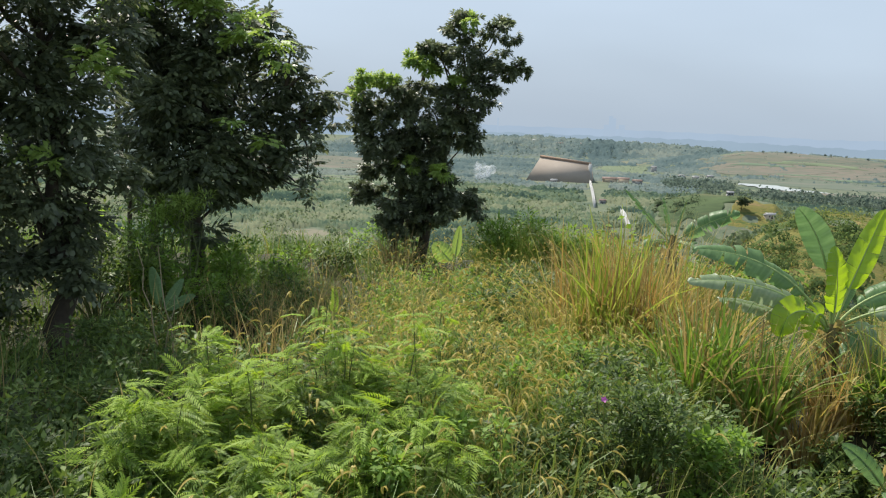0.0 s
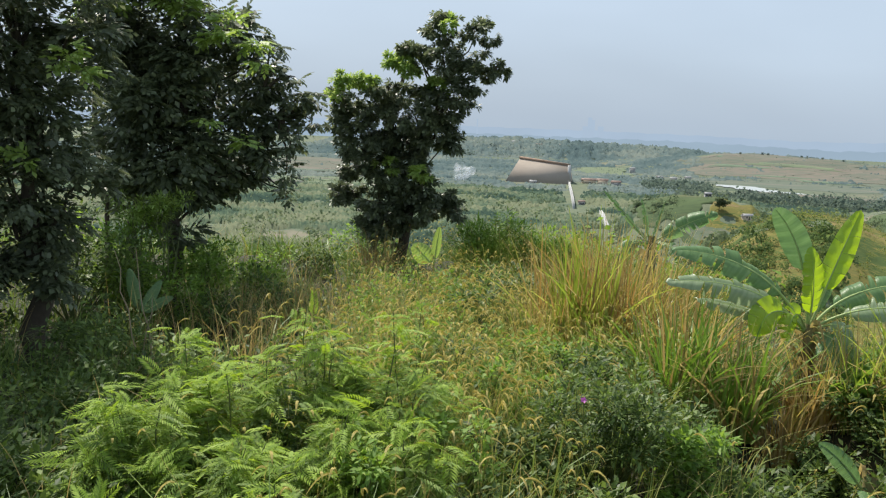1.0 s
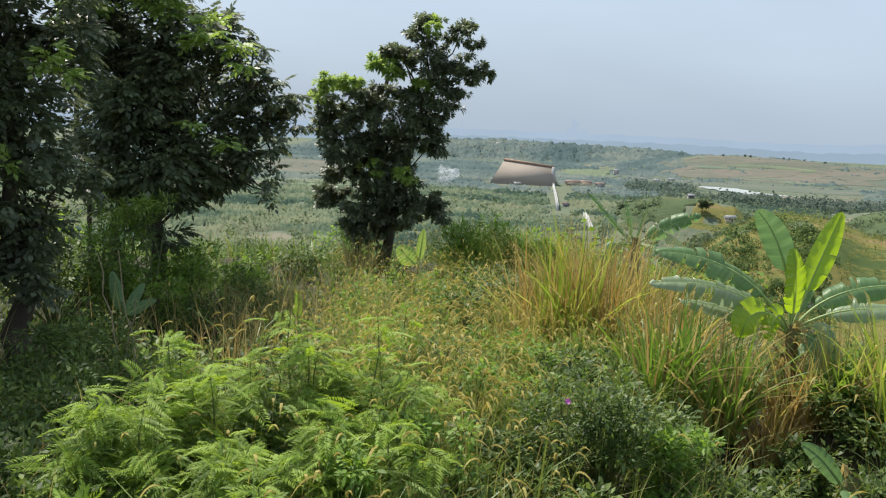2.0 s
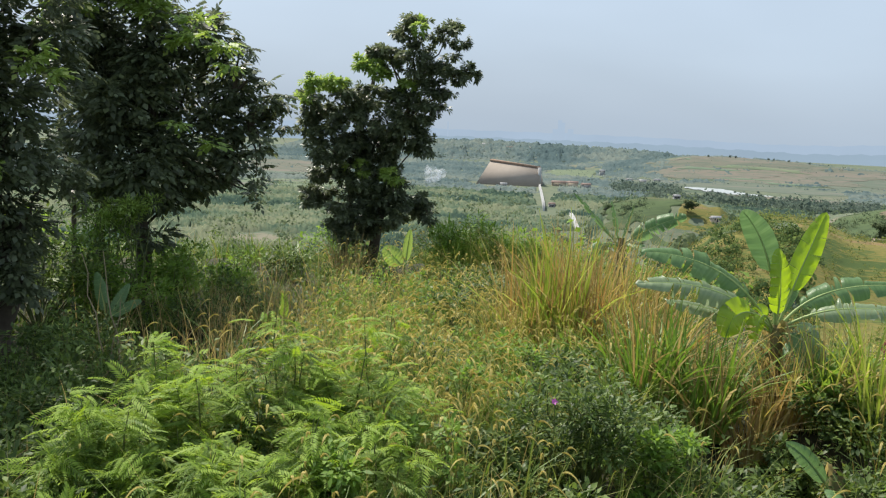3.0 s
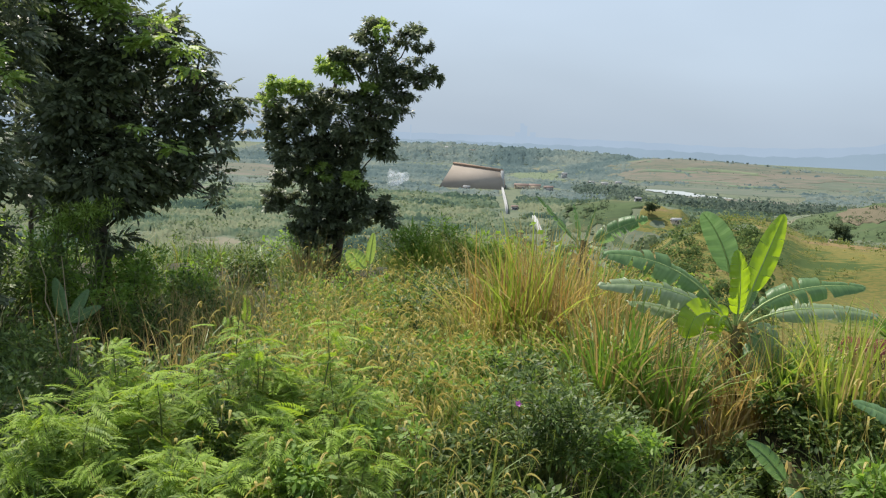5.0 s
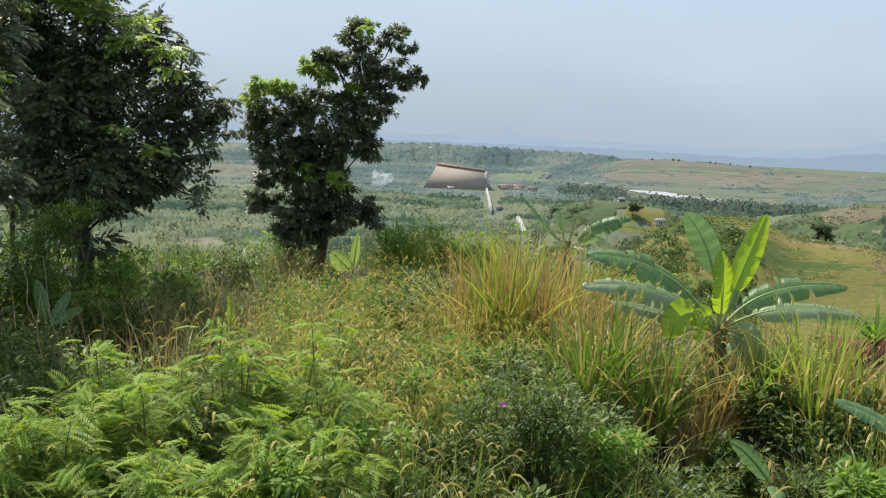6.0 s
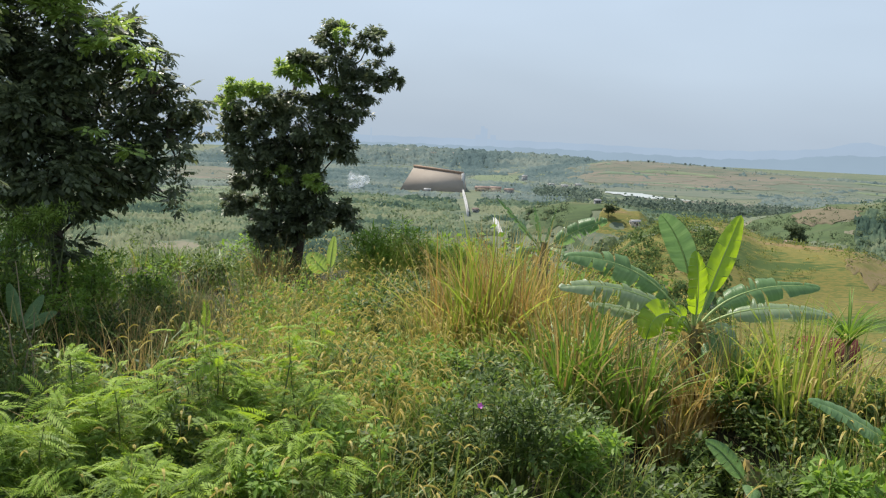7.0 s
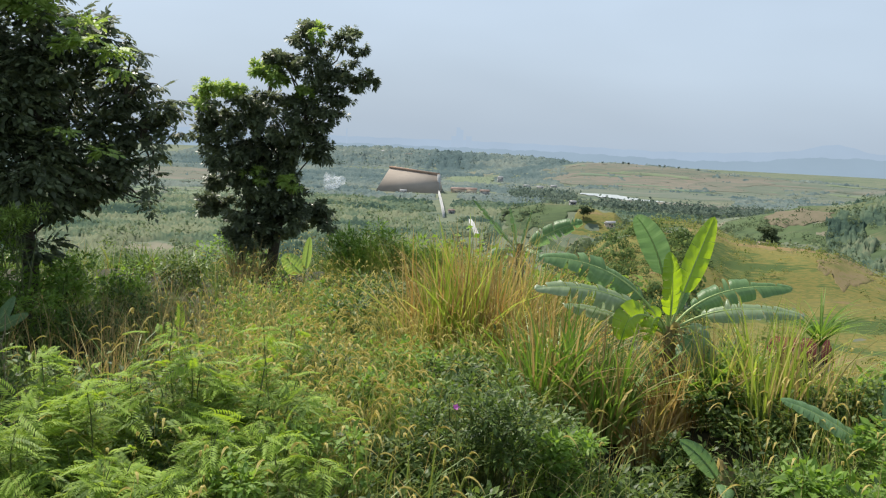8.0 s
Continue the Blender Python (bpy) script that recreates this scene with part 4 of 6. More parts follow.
BANANA_Z = float(ground_z(3.46, 9.9))
FLAT, FRONT, AWAY = (0, -0.55, 1), (0.1, -1, 0.25), (0.3, -0.8, 0.6)
main_banana = banana_plant(3.46, 9.9, BANANA_Z, 1.12 - BANANA_Z, [], 5, "banana plant with broad torn green leaves and dry sheaths", 34)
M_BANANA_PALE = leaf_material("pale_banana_leaf", [(0.0, (0.17, 0.24, 0.12)), (0.5, (0.26, 0.34, 0.19)), (1.0, (0.38, 0.44, 0.28))], 0.35, 0.35, 1.3, 0.5)
veined(M_BANANA_PALE)
UPPER_LEAVES = [
    ((-0.06, 0.0, 0.81), (-0.43, 0.0, 1.17), 0.31, M_BANANA, 0.0, (-0.7, -1, 0.1), 0.40), ((0.18, 0.0, 0.52), (0.42, 0.0, 1.19), 0.27, M_BANANA_YOUNG, 0.04, (-0.4, -1, 0.1), 0.36),
    ((0.03, -0.1, 0.47), (-0.08, -0.1, 0.79), 0.33, M_BANANA_YOUNG, 0.15, (0.5, -1, 0.2), 0.18), ((-0.51, -0.1, 0.74), (-1.47, -0.1, 0.72), 0.38, M_BANANA, 0.35, (0, -0.8, 0.8), 0.26),
    ((-0.64, -0.4, 0.56), (-1.57, -0.4, 0.43), 0.34, M_BANANA_PALE, 0.6, (0, -0.7, 0.8), 0.24), ((-0.67, -0.2, 0.19), (-1.21, -0.2, 0.24), 0.26, M_BANANA_PALE, 0.2, FLAT, 0.42)]
LOWER_LEAVES = [
    ((-0.49, -0.4, 0.41), (-0.65, -0.4, -0.05), 0.36, M_BANANA_YOUNG, 0.1, FRONT, 0.40), ((0.38, 0.1, 0.52), (1.41, 0.1, 0.45), 0.36, M_BANANA, 0.4, (0, -0.75, 0.8), 0.26),
    ((0.43, -0.2, 0.38), (1.42, -0.2, 0.19), 0.32, M_BANANA_PALE, 0.5, (0, -0.7, 0.8), 0.30), ((0.40, -0.3, 0.25), (0.30, -0.3, -0.34), 0.34, M_BANANA_PALE, 0.5, AWAY, 0.25),
    ((0.25, -0.3, -0.02), (0.56, -0.3, -0.48), 0.36, M_BANANA, 0.3, AWAY, 0.2), ((0.2, -0.4, -0.2), (0.36, -0.4, -0.7), 0.34, M_BANANA, 0.3, AWAY, 0.2),
    ((-0.26, -0.3, 0.37), (-0.31, -0.3, -0.13), 0.28, M_BANANA_YOUNG, 0.2, FRONT, 0.30), ((0.28, 0.3, 0.42), (0.39, 0.3, 0.61), 0.14, M_BANANA, 0.1, FRONT, 0.2)]
for i, (bend, tip, width, kind_of, tear, facing, stalk) in enumerate(UPPER_LEAVES + LOWER_LEAVES):
    up = 1.12 - BANANA_Z
    banana_leaf(main_banana, (0.04 * bend[0], 0, up - 0.08), (bend[0], bend[1], bend[2] + up), 0, width, 0, kind_of, 185 + i, tear, facing, stalk, (tip[0], tip[1], tip[2] + up))
z2 = float(ground_z(2.8, 15.7))
banana_plant(2.8, 15.7, z2, 1.35 - z2, [
    ((-0.76, 0, 0.85), 1.15, 0.10, 0.05, False, 0.2, FRONT), ((0.88, -0.12, 0.66), 1.15, 0.36, 0.22, False, 0.45, FRONT), ((-0.22, 0, 1.0), 0.75, 0.1, 0.1, False, 0.2, FRONT),
    ((0.3, 0.1, 1.0), 0.75, 0.06, 0.0, False, 0.2, FRONT), ((0.6, -0.5, 0.2), 0.7, 0.26, 1.0, False, 0.6, AWAY), ((-0.8, -0.4, 0.2), 0.7, 0.24, 1.0, False, 0.6, AWAY)],
    6, "smaller banana plant with ragged leaves behind tall grass", 6)
z3 = float(ground_z(4.55, 7.3))
banana_plant(4.55, 7.3, z3, 0.62 - z3, [
    ((-1.0, 0.1, 0.74), 1.05, 0.25, 0.2, False, 0.15, (0.4, -0.6, 0.8)), ((0.7, 0, 0.8), 0.9, 0.3, 0.4, False, 0.2, FLAT),
    ((0.2, 0.3, 1.0), 0.8, 0.28, 0.2, False, 0.1, FRONT)],
    7, "young banana plant low on the slope", 3)
z4 = float(ground_z(3.25, 7.6))
banana_plant(3.25, 7.6, z4, 0.3 - z4, [
    ((-0.55, -0.1, 0.75), 0.6, 0.16, 0.3, False, 0.1, FRONT), ((-0.2, -0.6, 0.3), 0.4, 0.16, 0.5, False, 0.0, FLAT)],
    8, "small banana sucker low on the slope", 2)


def broad_plant(x, y, crown, leaves, seed, label, material=M_YOUNG):
    r = np.random.RandomState(seed)
    root = new("broad_leaved_plant")
    z = float(ground_z(x, y))
    root.location = (x, y, z)
    part("stem", make_mesh("stem", *tube(bent_line((0, 0, -0.05), (0, 0, crown - z), 0, 5, 0.02), np.linspace(0.02, 0.01, 5), 6), smooth=True), M_STEM, root)
    for i, (way, length, width, lift) in enumerate(leaves):
        banana_leaf(root, (0, 0, crown - z + lift), way, length, width, 0.15, material, seed + i, 0.0, (0.1, -1, 0.3))
    return tagged(root, label, "plant")


broad_plant(-0.72, 15.0, 0.85, [((-0.55, -0.1, 0.65), 0.46, 0.32, -0.08), ((0.1, 0, 1.0), 0.60, 0.15, -0.05), ((0.35, -0.3, -0.6), 0.34, 0.24, -0.1)], 61, "bright green broad-leaved sapling on the ridge")


broad_plant(-4.1, 11.2, 0.75, [((-0.3, 0.3, 0.9), 0.6, 0.16, -0.2), ((0.3, 0.5, 0.9), 0.55, 0.14, -0.25), ((0.8, 0.3, 0.6), 0.45, 0.13, -0.2)], 71, "dark broad-leaved plant in the shade of the trees", M_BANANA)
grass_clump(-1.9, 6.75, 0.95, 0.16, 60, M_RUST, 0.8, 251, "dead brown drooping frond tuft among green shrubs", 0.03, 0.7, 0.8)


# ============ meadow ============
def spread_points(n, seed, y0=3.2, y1=24.0):
    """Random places over the hilltop in a fan ahead, denser near."""
    r = np.random.RandomState(seed)
    a = np.radians(r.uniform(-36, 38, n))
    d = y0 + (y1 - y0) * r.uniform(0, 1, n) ** 1.5
    x, y = d * np.sin(a), d * np.cos(a)
    return x, y, np.stack([x, y, ground_z(x, y) - 0.03], -1), r


def golden(x, y):
    """Where the seeding golden grass stands, 0 to 1."""
    return np.clip(np.exp(-((x - 0.4) / 1.5) ** 2 - ((y - 10.2) / 3.2) ** 2) + 0.06 + 0.2 * smooth_step(-2.6, -0.6, x), 0, 1)


def dry_red(x, y):
    return np.clip(np.exp(-((x + 1.9) / 1.7) ** 2 - ((y - 12.2) / 2.6) ** 2), 0, 1)


def in_dip(x, y):
    """The shady dip below the banana plant, 0 to 1."""
    return smooth_step(0.1, 0.8, x) * (1 - smooth_step(3.4, 4.2, x)) * smooth_step(3.4, 4.2, y) * (1 - smooth_step(9.3, 10.5, y))


def tufted(n, per, seed, wide):
    """Places of blades gathered in tufts, with the way each leans out of its tuft."""
    x, y, b, r = spread_points(n, seed)
    a = r.uniform(0, 2 * np.pi, n * per)
    rr = wide * np.sqrt(r.uniform(0, 1, n * per))
    p = np.repeat(b, per, 0) + np.stack([rr * np.cos(a), rr * np.sin(a), np.zeros(n * per)], -1)
    a2 = a + r.normal(0, 0.7, n * per)
    return np.repeat(x, per), np.repeat(y, per), p, np.stack([np.cos(a2), np.sin(a2)], -1), np.repeat(r.uniform(0.55, 1.3, n), per), r


def meadow_grass():
    x, y, b, lean, big, r = tufted(2300, 18, 41, 0.13)
    n = len(x)
    keep = r.uniform(0, 1, n) > in_dip(x, y) * 0.95
    x, y, b, lean, big = x[keep], y[keep], b[keep], lean[keep], big[keep]
    n = len(x)
    tall = 0.44 + 0.14 * wave_noise(x, y, 2.3, 9) + 0.15 * golden(x, y)
    h = np.clip(tall * big, 0.2, 0.95) * r.uniform(0.5, 1.25, n)
    (v, q), _, _ = blade_strips(b, lean, h, r.uniform(0.011, 0.026, n), np.abs(r.normal(0.6, 0.35, n)), 3)
    return make_mesh("meadow_grass", v, q)


def seed_heads():
    x, y, b, lean, big, r = tufted(4200, 9, 42, 0.16)
    keep = r.uniform(0, 1, len(x)) < (golden(x, y) * 1.08 - 0.1) * smooth_step(4.0, 8.0, y) * (1 - 0.95 * in_dip(x, y))
    b, lean, n = b[keep], lean[keep], int(keep.sum())
    h = r.uniform(0.65, 1.15, n)
    bend = np.abs(r.normal(0.45, 0.22, n))
    (v, q), tip, way = blade_strips(b, lean, h, np.full(n, 0.005), bend, 3)
    head = []
    t0 = tip - way * 0.02
    m = 5
    L = r.uniform(0.10, 0.19, n)[:, None]
    sd = unit(np.cross(way, np.array((0.1, 0.2, 1.0))))
    for i in range(m):
        s0, s1 = i / m, (i + 1) / m
        sag = np.array((0, 0, -1.0))
        p0 = t0 + way * L * s0 + sag * L * 0.95 * s0 ** 2
        p1 = t0 + way * L * s1 + sag * L * 0.95 * s1 ** 2
        w0, w1 = 0.009 * math.sin(math.pi * (0.15 + 0.8 * s0)), 0.009 * math.sin(math.pi * (0.15 + 0.8 * s1))
        for axis in (sd, np.cross(sd, way)):
            vv = np.stack([p0 - axis * w0, p0 + axis * w0, p1 + axis * w1, p1 - axis * w1], 1).reshape(-1, 3)
            head.append((vv, np.arange(n * 4).reshape(-1, 4)))
    return make_mesh("seed_heads", *joined([(v, q)] + head))


def dry_stand():
    x, y, b, lean, big, r = tufted(2600, 16, 43, 0.2)
    keep = r.uniform(0, 1, len(x)) < dry_red(x, y) * 0.95 + 0.045
    b, lean, n = b[keep], lean[keep], int(keep.sum())
    (v, q), _, _ = blade_strips(b, lean, r.uniform(0.4, 1.0, n), r.uniform(0.006, 0.012, n), np.abs(r.normal(0.35, 0.25, n)), 4)
    return make_mesh("dry_grass", v, q)


def yellow_grass():
    x, y, b, lean, big, r = tufted(3000, 18, 45, 0.16)
    keep = r.uniform(0, 1, len(x)) < golden(x, y) * 0.85 - 0.2
    b, lean, n = b[keep], lean[keep], int(keep.sum())
    (v, q), _, _ = blade_strips(b, lean, r.uniform(0.45, 0.95, n), r.uniform(0.010, 0.022, n), np.abs(r.normal(0.6, 0.35, n)), 4)
    return make_mesh("yellow_grass", v, q)


def weeds():
    """Mounds of creeping and upright weeds, each leaf standing off its mound."""
    x, y, b, r = spread_points(950, 44)
    keep = r.uniform(0, 1, len(x)) > in_dip(x, y) * 0.72
    x, y, b = x[keep], y[keep], b[keep]
    n = len(x)
    per = 100
    rad = np.repeat(r.uniform(0.14, 0.34, n), per)
    top = np.repeat(np.clip(0.56 + 0.26 * wave_noise(x, y, 1.9, 19) + r.normal(0, 0.1, n), 0.15, 0.95), per)
    d = unit(r.normal(0, 1, (n * per, 3)))
    d[:, 2] = np.abs(d[:, 2])
    k = r.uniform(0.55, 1.1, n * per)
    pos = np.repeat(b, per, 0) + np.stack([d[:, 0] * rad * k, d[:, 1] * rad * k, d[:, 2] * top * k], -1)
    way = d * np.array((1, 1, 0.4)) + r.normal(0, 0.5, d.shape)
    v, q = stamp(LEAF, pos, frames_from(way, d + np.array((0, 0, 0.8)) + r.normal(0, 0.3, d.shape)), r.uniform(0.035, 0.085, n * per))
    return make_mesh("weeds", v, q)


def slope_grass():
    """Coarse grass and low growth on the slopes that fall away from the hilltop."""
    r = np.random.RandomState(46)
    n, per = 1250, 12
    a = np.radians(r.uniform(-34, 36, n))
    d = 21 + 56 * r.uniform(0, 1, n) ** 1.2
    x, y = np.repeat(d * np.sin(a), per), np.repeat(d * np.cos(a), per)
    x, y = x + r.normal(0, 0.25, n * per), y + r.normal(0, 0.25, n * per)
    b = np.stack([x, y, ground_z(x, y) - 0.05], -1)
    q = r.uniform(0, 2 * np.pi, n * per)
    (v, f), _, _ = blade_strips(b, np.stack([np.cos(q), np.sin(q)], -1), r.uniform(0.35, 0.9, n * per), r.uniform(0.03, 0.07, n * per), np.abs(r.normal(0.7, 0.35, n * per)), 3)
    return make_mesh("slope_grass", v, f)


def verge_grass():
    """Grass that runs on round the standing place and behind it."""
    r = np.random.RandomState(47)
    n, per = 550, 12
    a = np.radians(r.uniform(40, 322, n))
    d = 0.9 + 13 * r.uniform(0, 1, n) ** 0.8
    x, y = np.repeat(d * np.sin(a), per) + r.normal(0, 0.12, n * per), np.repeat(d * np.cos(a), per) + r.normal(0, 0.12, n * per)
    b = np.stack([x, y, ground_z(x, y) - 0.03], -1)
    q = r.uniform(0, 2 * np.pi, n * per)
    (v, f), _, _ = blade_strips(b, np.stack([np.cos(q), np.sin(q)], -1), r.uniform(0.15, 0.45, n * per), r.uniform(0.01, 0.025, n * per), np.abs(r.normal(0.7, 0.35, n * per)), 3)
    return make_mesh("verge_grass", v, f)


tagged(part("verge_grass", verge_grass(), M_GRASS), "short green grass round the viewpoint", "grass", kind="stuff")
tagged(part("slope_grass", slope_grass(), M_GRASS), "coarse green grass on the slope below the hilltop", "grass", kind="stuff")
tagged(part("meadow_grass", meadow_grass(), M_GRASS), "thick green and yellowing meadow grass on the hilltop", "grass", kind="stuff")
tagged(part("seed_heads", seed_heads(), M_SEED), "golden drooping seed heads over the grass", "grass", kind="stuff")
tagged(part("dry_grass", dry_stand(), M_DRY), "fine dry reddish-brown grass stand", "grass", kind="stuff")
tagged(part("yellow_grass", yellow_grass(), M_YELLOW), "yellowing grass in seed on the hilltop", "grass", kind="stuff")
def creeper_mounds():
    """Leafy mounds under the seeding grass of the hilltop."""
    r = np.random.RandomState(48)
    n, per = 120, 170
    x, y = r.uniform(-1.6, 2.4, n), r.uniform(7.6, 14.5, n)
    z = ground_z(x, y)
    rad = np.repeat(r.uniform(0.2, 0.42, n), per)
    top = np.repeat(r.uniform(0.4, 0.85, n), per)
    d = unit(r.normal(0, 1, (n * per, 3)))
    d[:, 2] = np.abs(d[:, 2])
    k = r.uniform(0.6, 1.1, n * per)
    pos = np.stack([np.repeat(x, per) + d[:, 0] * rad * k, np.repeat(y, per) + d[:, 1] * rad * k, np.repeat(z, per) + d[:, 2] * top * k], -1)
    way = d * np.array((1, 1, 0.4)) + r.normal(0, 0.5, d.shape)
    v, q = stamp(LEAF, pos, frames_from(way, d + np.array((0, 0, 0.8)) + r.normal(0, 0.3, d.shape)), r.uniform(0.04, 0.085, n * per))
    return make_mesh("creepers", v, q)


tagged(part("creepers", creeper_mounds(), M_BUSH_LIGHT), "bright green leafy creepers under seeding grass", "weeds", kind="stuff")
tagged(part("weeds", weeds(), M_WEED), "low broad-leaved green weeds between the grass", "weeds", kind="stuff")


# ============ the valley ============
def lump_template():
    """A rough rounded mass of foliage: a cube's faces cut in four and pushed out unevenly."""
    g = [(a, b, c) for a in (-1, 0, 1) for b in (-1, 0, 1) for c in (-1, 0, 1) if (a, b, c) != (0, 0, 0)]
    r = np.random.RandomState(9)
    v = unit(np.array(g, float)) * r.uniform(0.72, 1.2, (len(g), 1))
    at_ = {p: i for i, p in enumerate(g)}
    q = []
    for ax in range(3):
        for sg in (-1, 1):
            for a in (-1, 0):
                for b in (-1, 0):
                    ring = []
                    for da, db in ((0, 0), (1, 0), (1, 1), (0, 1)):
                        p = [0, 0, 0]
                        p[ax], p[(ax + 1) % 3], p[(ax + 2) % 3] = sg, a + da, b + db
                        ring.append(at_[tuple(p)])
                    q.append(ring if sg > 0 else ring[::-1])
    return v, np.array(q)


LUMP = lump_template()
DOME = (LUMP[0] * np.array((1, 1, 0.8)), np.array([f for f in LUMP[1] if LUMP[0][f, 2].mean() > 0.05]))
CLUMP_LEAF = (np.array([(0, 0, 0), (0.42, 0.4, 0.1), (0.1, 1, -0.1), (-0.38, 0.55, 0.05)], float), np.array([(0, 1, 2, 3)]))
# open ground: azimuths and distances where no woods grow
CLEARED = [(4.9, 6.2, 780, 1300), (6.9, 7.9, 470, 830), (1.2, 5.6, 1180, 1310), (13.3, 22, 1190, 1540), (20.5, 36, 170, 345), (14.5, 20.5, 290, 340), (11.5, 16.5, 540, 650),
           (21.5, 27.6, 400, 640), (24.3, 28.2, 20, 70), (-22, 5, 20, 48), (5.6, 8.8, 1230, 1330), (12.5, 34, 1640, 1920), (-17, -6, 1230, 1500), (22, 36, 75, 175)]


def far_woods(name, n, seed, d0, d1, az0, az1, size, threshold, material, label, per=46, leaf=(0.35, 0.65), up=0.0, body=0.0):
    """Countless far trees: uneven crowns of small leaf clumps, standing on the slope."""
    r = np.random.RandomState(seed)
    a = np.radians(r.uniform(az0, az1, n))
    d = d0 * (d1 / d0) ** r.uniform(0, 1, n)
    x, y = d * np.sin(a), d * np.cos(a)
    keep = 0.75 * wave_noise(x, y, 170.0, 77) + 0.6 * wave_noise(x, y, 48.0, 78) + r.normal(0, 0.15, n) > threshold
    ad = np.degrees(a)
    for a0, a1, e0, e1 in CLEARED:
        keep &= ~((ad > a0) & (ad < a1) & (d > e0) & (d < e1))
    x, y, d = x[keep], y[keep], d[keep]
    n = len(x)
    s = size * np.clip(np.exp(r.normal(-0.12, 0.42, n)), 0.35, 2.0)
    base = np.stack([x, y, ground_z(x, y) + up], -1)
    dd = unit(r.normal(0, 1, (n * per, 3)))
    dd[:, 2] = np.abs(dd[:, 2]) * 1.1 - 0.15
    S = np.repeat(s, per)
    lump = 1 + 0.3 * np.sin(dd[:, 0] * 4 + np.repeat(x, per)) + r.normal(0, 0.13, n * per)
    pos = np.repeat(base, per, 0) + dd * (S * lump)[:, None] * np.array((1, 1, 0.85)) + np.array((0, 0, 1.0)) * (S * 0.45)[:, None]
    v, q = stamp(CLUMP_LEAF, pos, frames_from(np.cross(dd, r.normal(0, 1, dd.shape)), dd + r.normal(0, 0.45, dd.shape)), S * r.uniform(leaf[0], leaf[1], n * per))
    if body:
        turn = r.uniform(0, 2 * np.pi, n)
        lean = np.stack([np.cos(turn), np.sin(turn), r.normal(0, 0.12, n)], -1)
        bv, bq = stamp(DOME, base - np.array((0, 0, 0.25)) * s[:, None], frames_from(lean, np.array((0, 0, 1.0)) + r.normal(0, 0.1, (n, 3))), (s * body)[:, None] * r.uniform(0.8, 1.25, (n, 3)))
        v, q = np.concatenate([v, bv]), np.concatenate([q, bq + len(v)])
    return tagged(part(name, make_mesh(name, v, q), material), label, "trees", kind="stuff")


M_WOOD_NEAR = leaf_material("hillside_tree_leaf", [(0.0, (0.05, 0.085, 0.036)), (0.5, (0.105, 0.16, 0.06)), (1.0, (0.20, 0.26, 0.09))], 0.85, 0.45, 1.2, 0.05, patch=0.05)
# valley and ridge leaves get paler and bluer: haze put into their colour
M_WOOD_FAR = leaf_material("valley_haze_leaf", [(0.0, (0.08, 0.112, 0.066)), (0.35, (0.11, 0.148, 0.085)), (0.65, (0.14, 0.178, 0.10)), (1.0, (0.18, 0.215, 0.12))], 0.95, 0.5, 1.3, 0.0, patch=0.011)
M_WOOD_RIDGE = leaf_material("ridge_haze_leaf", [(0.0, (0.125, 0.165, 0.14)), (0.5, (0.15, 0.19, 0.16)), (1.0, (0.185, 0.22, 0.18))], 0.95, 0.5, 1.2, 0.0, patch=0.006)
far_woods("near_scrub", 1500, 59, 22, 80, -34, 36, 0.6, -0.3, M_BUSH_LIGHT, "green scrub on the slope below the hilltop", 70, (0.14, 0.27))
far_woods("hillside_woods", 2400, 51, 60, 300, -34, 22, 1.7, -0.3, M_WOOD_NEAR, "scattered trees and scrub on the slope below", 36, (0.22, 0.42), 0.0, 0.75)
far_woods("valley_woods", 3000, 52, 290, 640, -32, 34, 2.3, -0.5, M_WOOD_FAR, "patchy green woods over the valley floor", 30, (0.3, 0.5), 0.0, 0.7)
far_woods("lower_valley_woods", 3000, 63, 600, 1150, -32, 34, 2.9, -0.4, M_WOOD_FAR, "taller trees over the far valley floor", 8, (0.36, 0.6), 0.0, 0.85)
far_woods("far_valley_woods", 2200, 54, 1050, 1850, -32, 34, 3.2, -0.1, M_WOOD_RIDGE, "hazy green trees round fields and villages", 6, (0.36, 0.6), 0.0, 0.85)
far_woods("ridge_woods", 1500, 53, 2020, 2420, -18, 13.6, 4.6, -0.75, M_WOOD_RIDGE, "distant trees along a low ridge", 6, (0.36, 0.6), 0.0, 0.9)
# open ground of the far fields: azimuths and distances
MEADOWS = [(12.5, 35, 1590, 1905), (10.5, 33, 1450, 1600), (17, 30, 1180, 1290), (5.7, 8.6, 1560, 1760), (-17, -5.5, 1230, 1500), (-18, -6.5, 980, 1180), (-4, 5.5, 2040, 2150),
           (-16, -10, 350, 480), (-9, -1, 1160, 1240), (16.5, 24, 350, 470), (9, 16.5, 545, 650), (12, 36, 0, 345), (12.5, 20.5, 1230, 1540), (21.5, 27.6, 440, 640)]


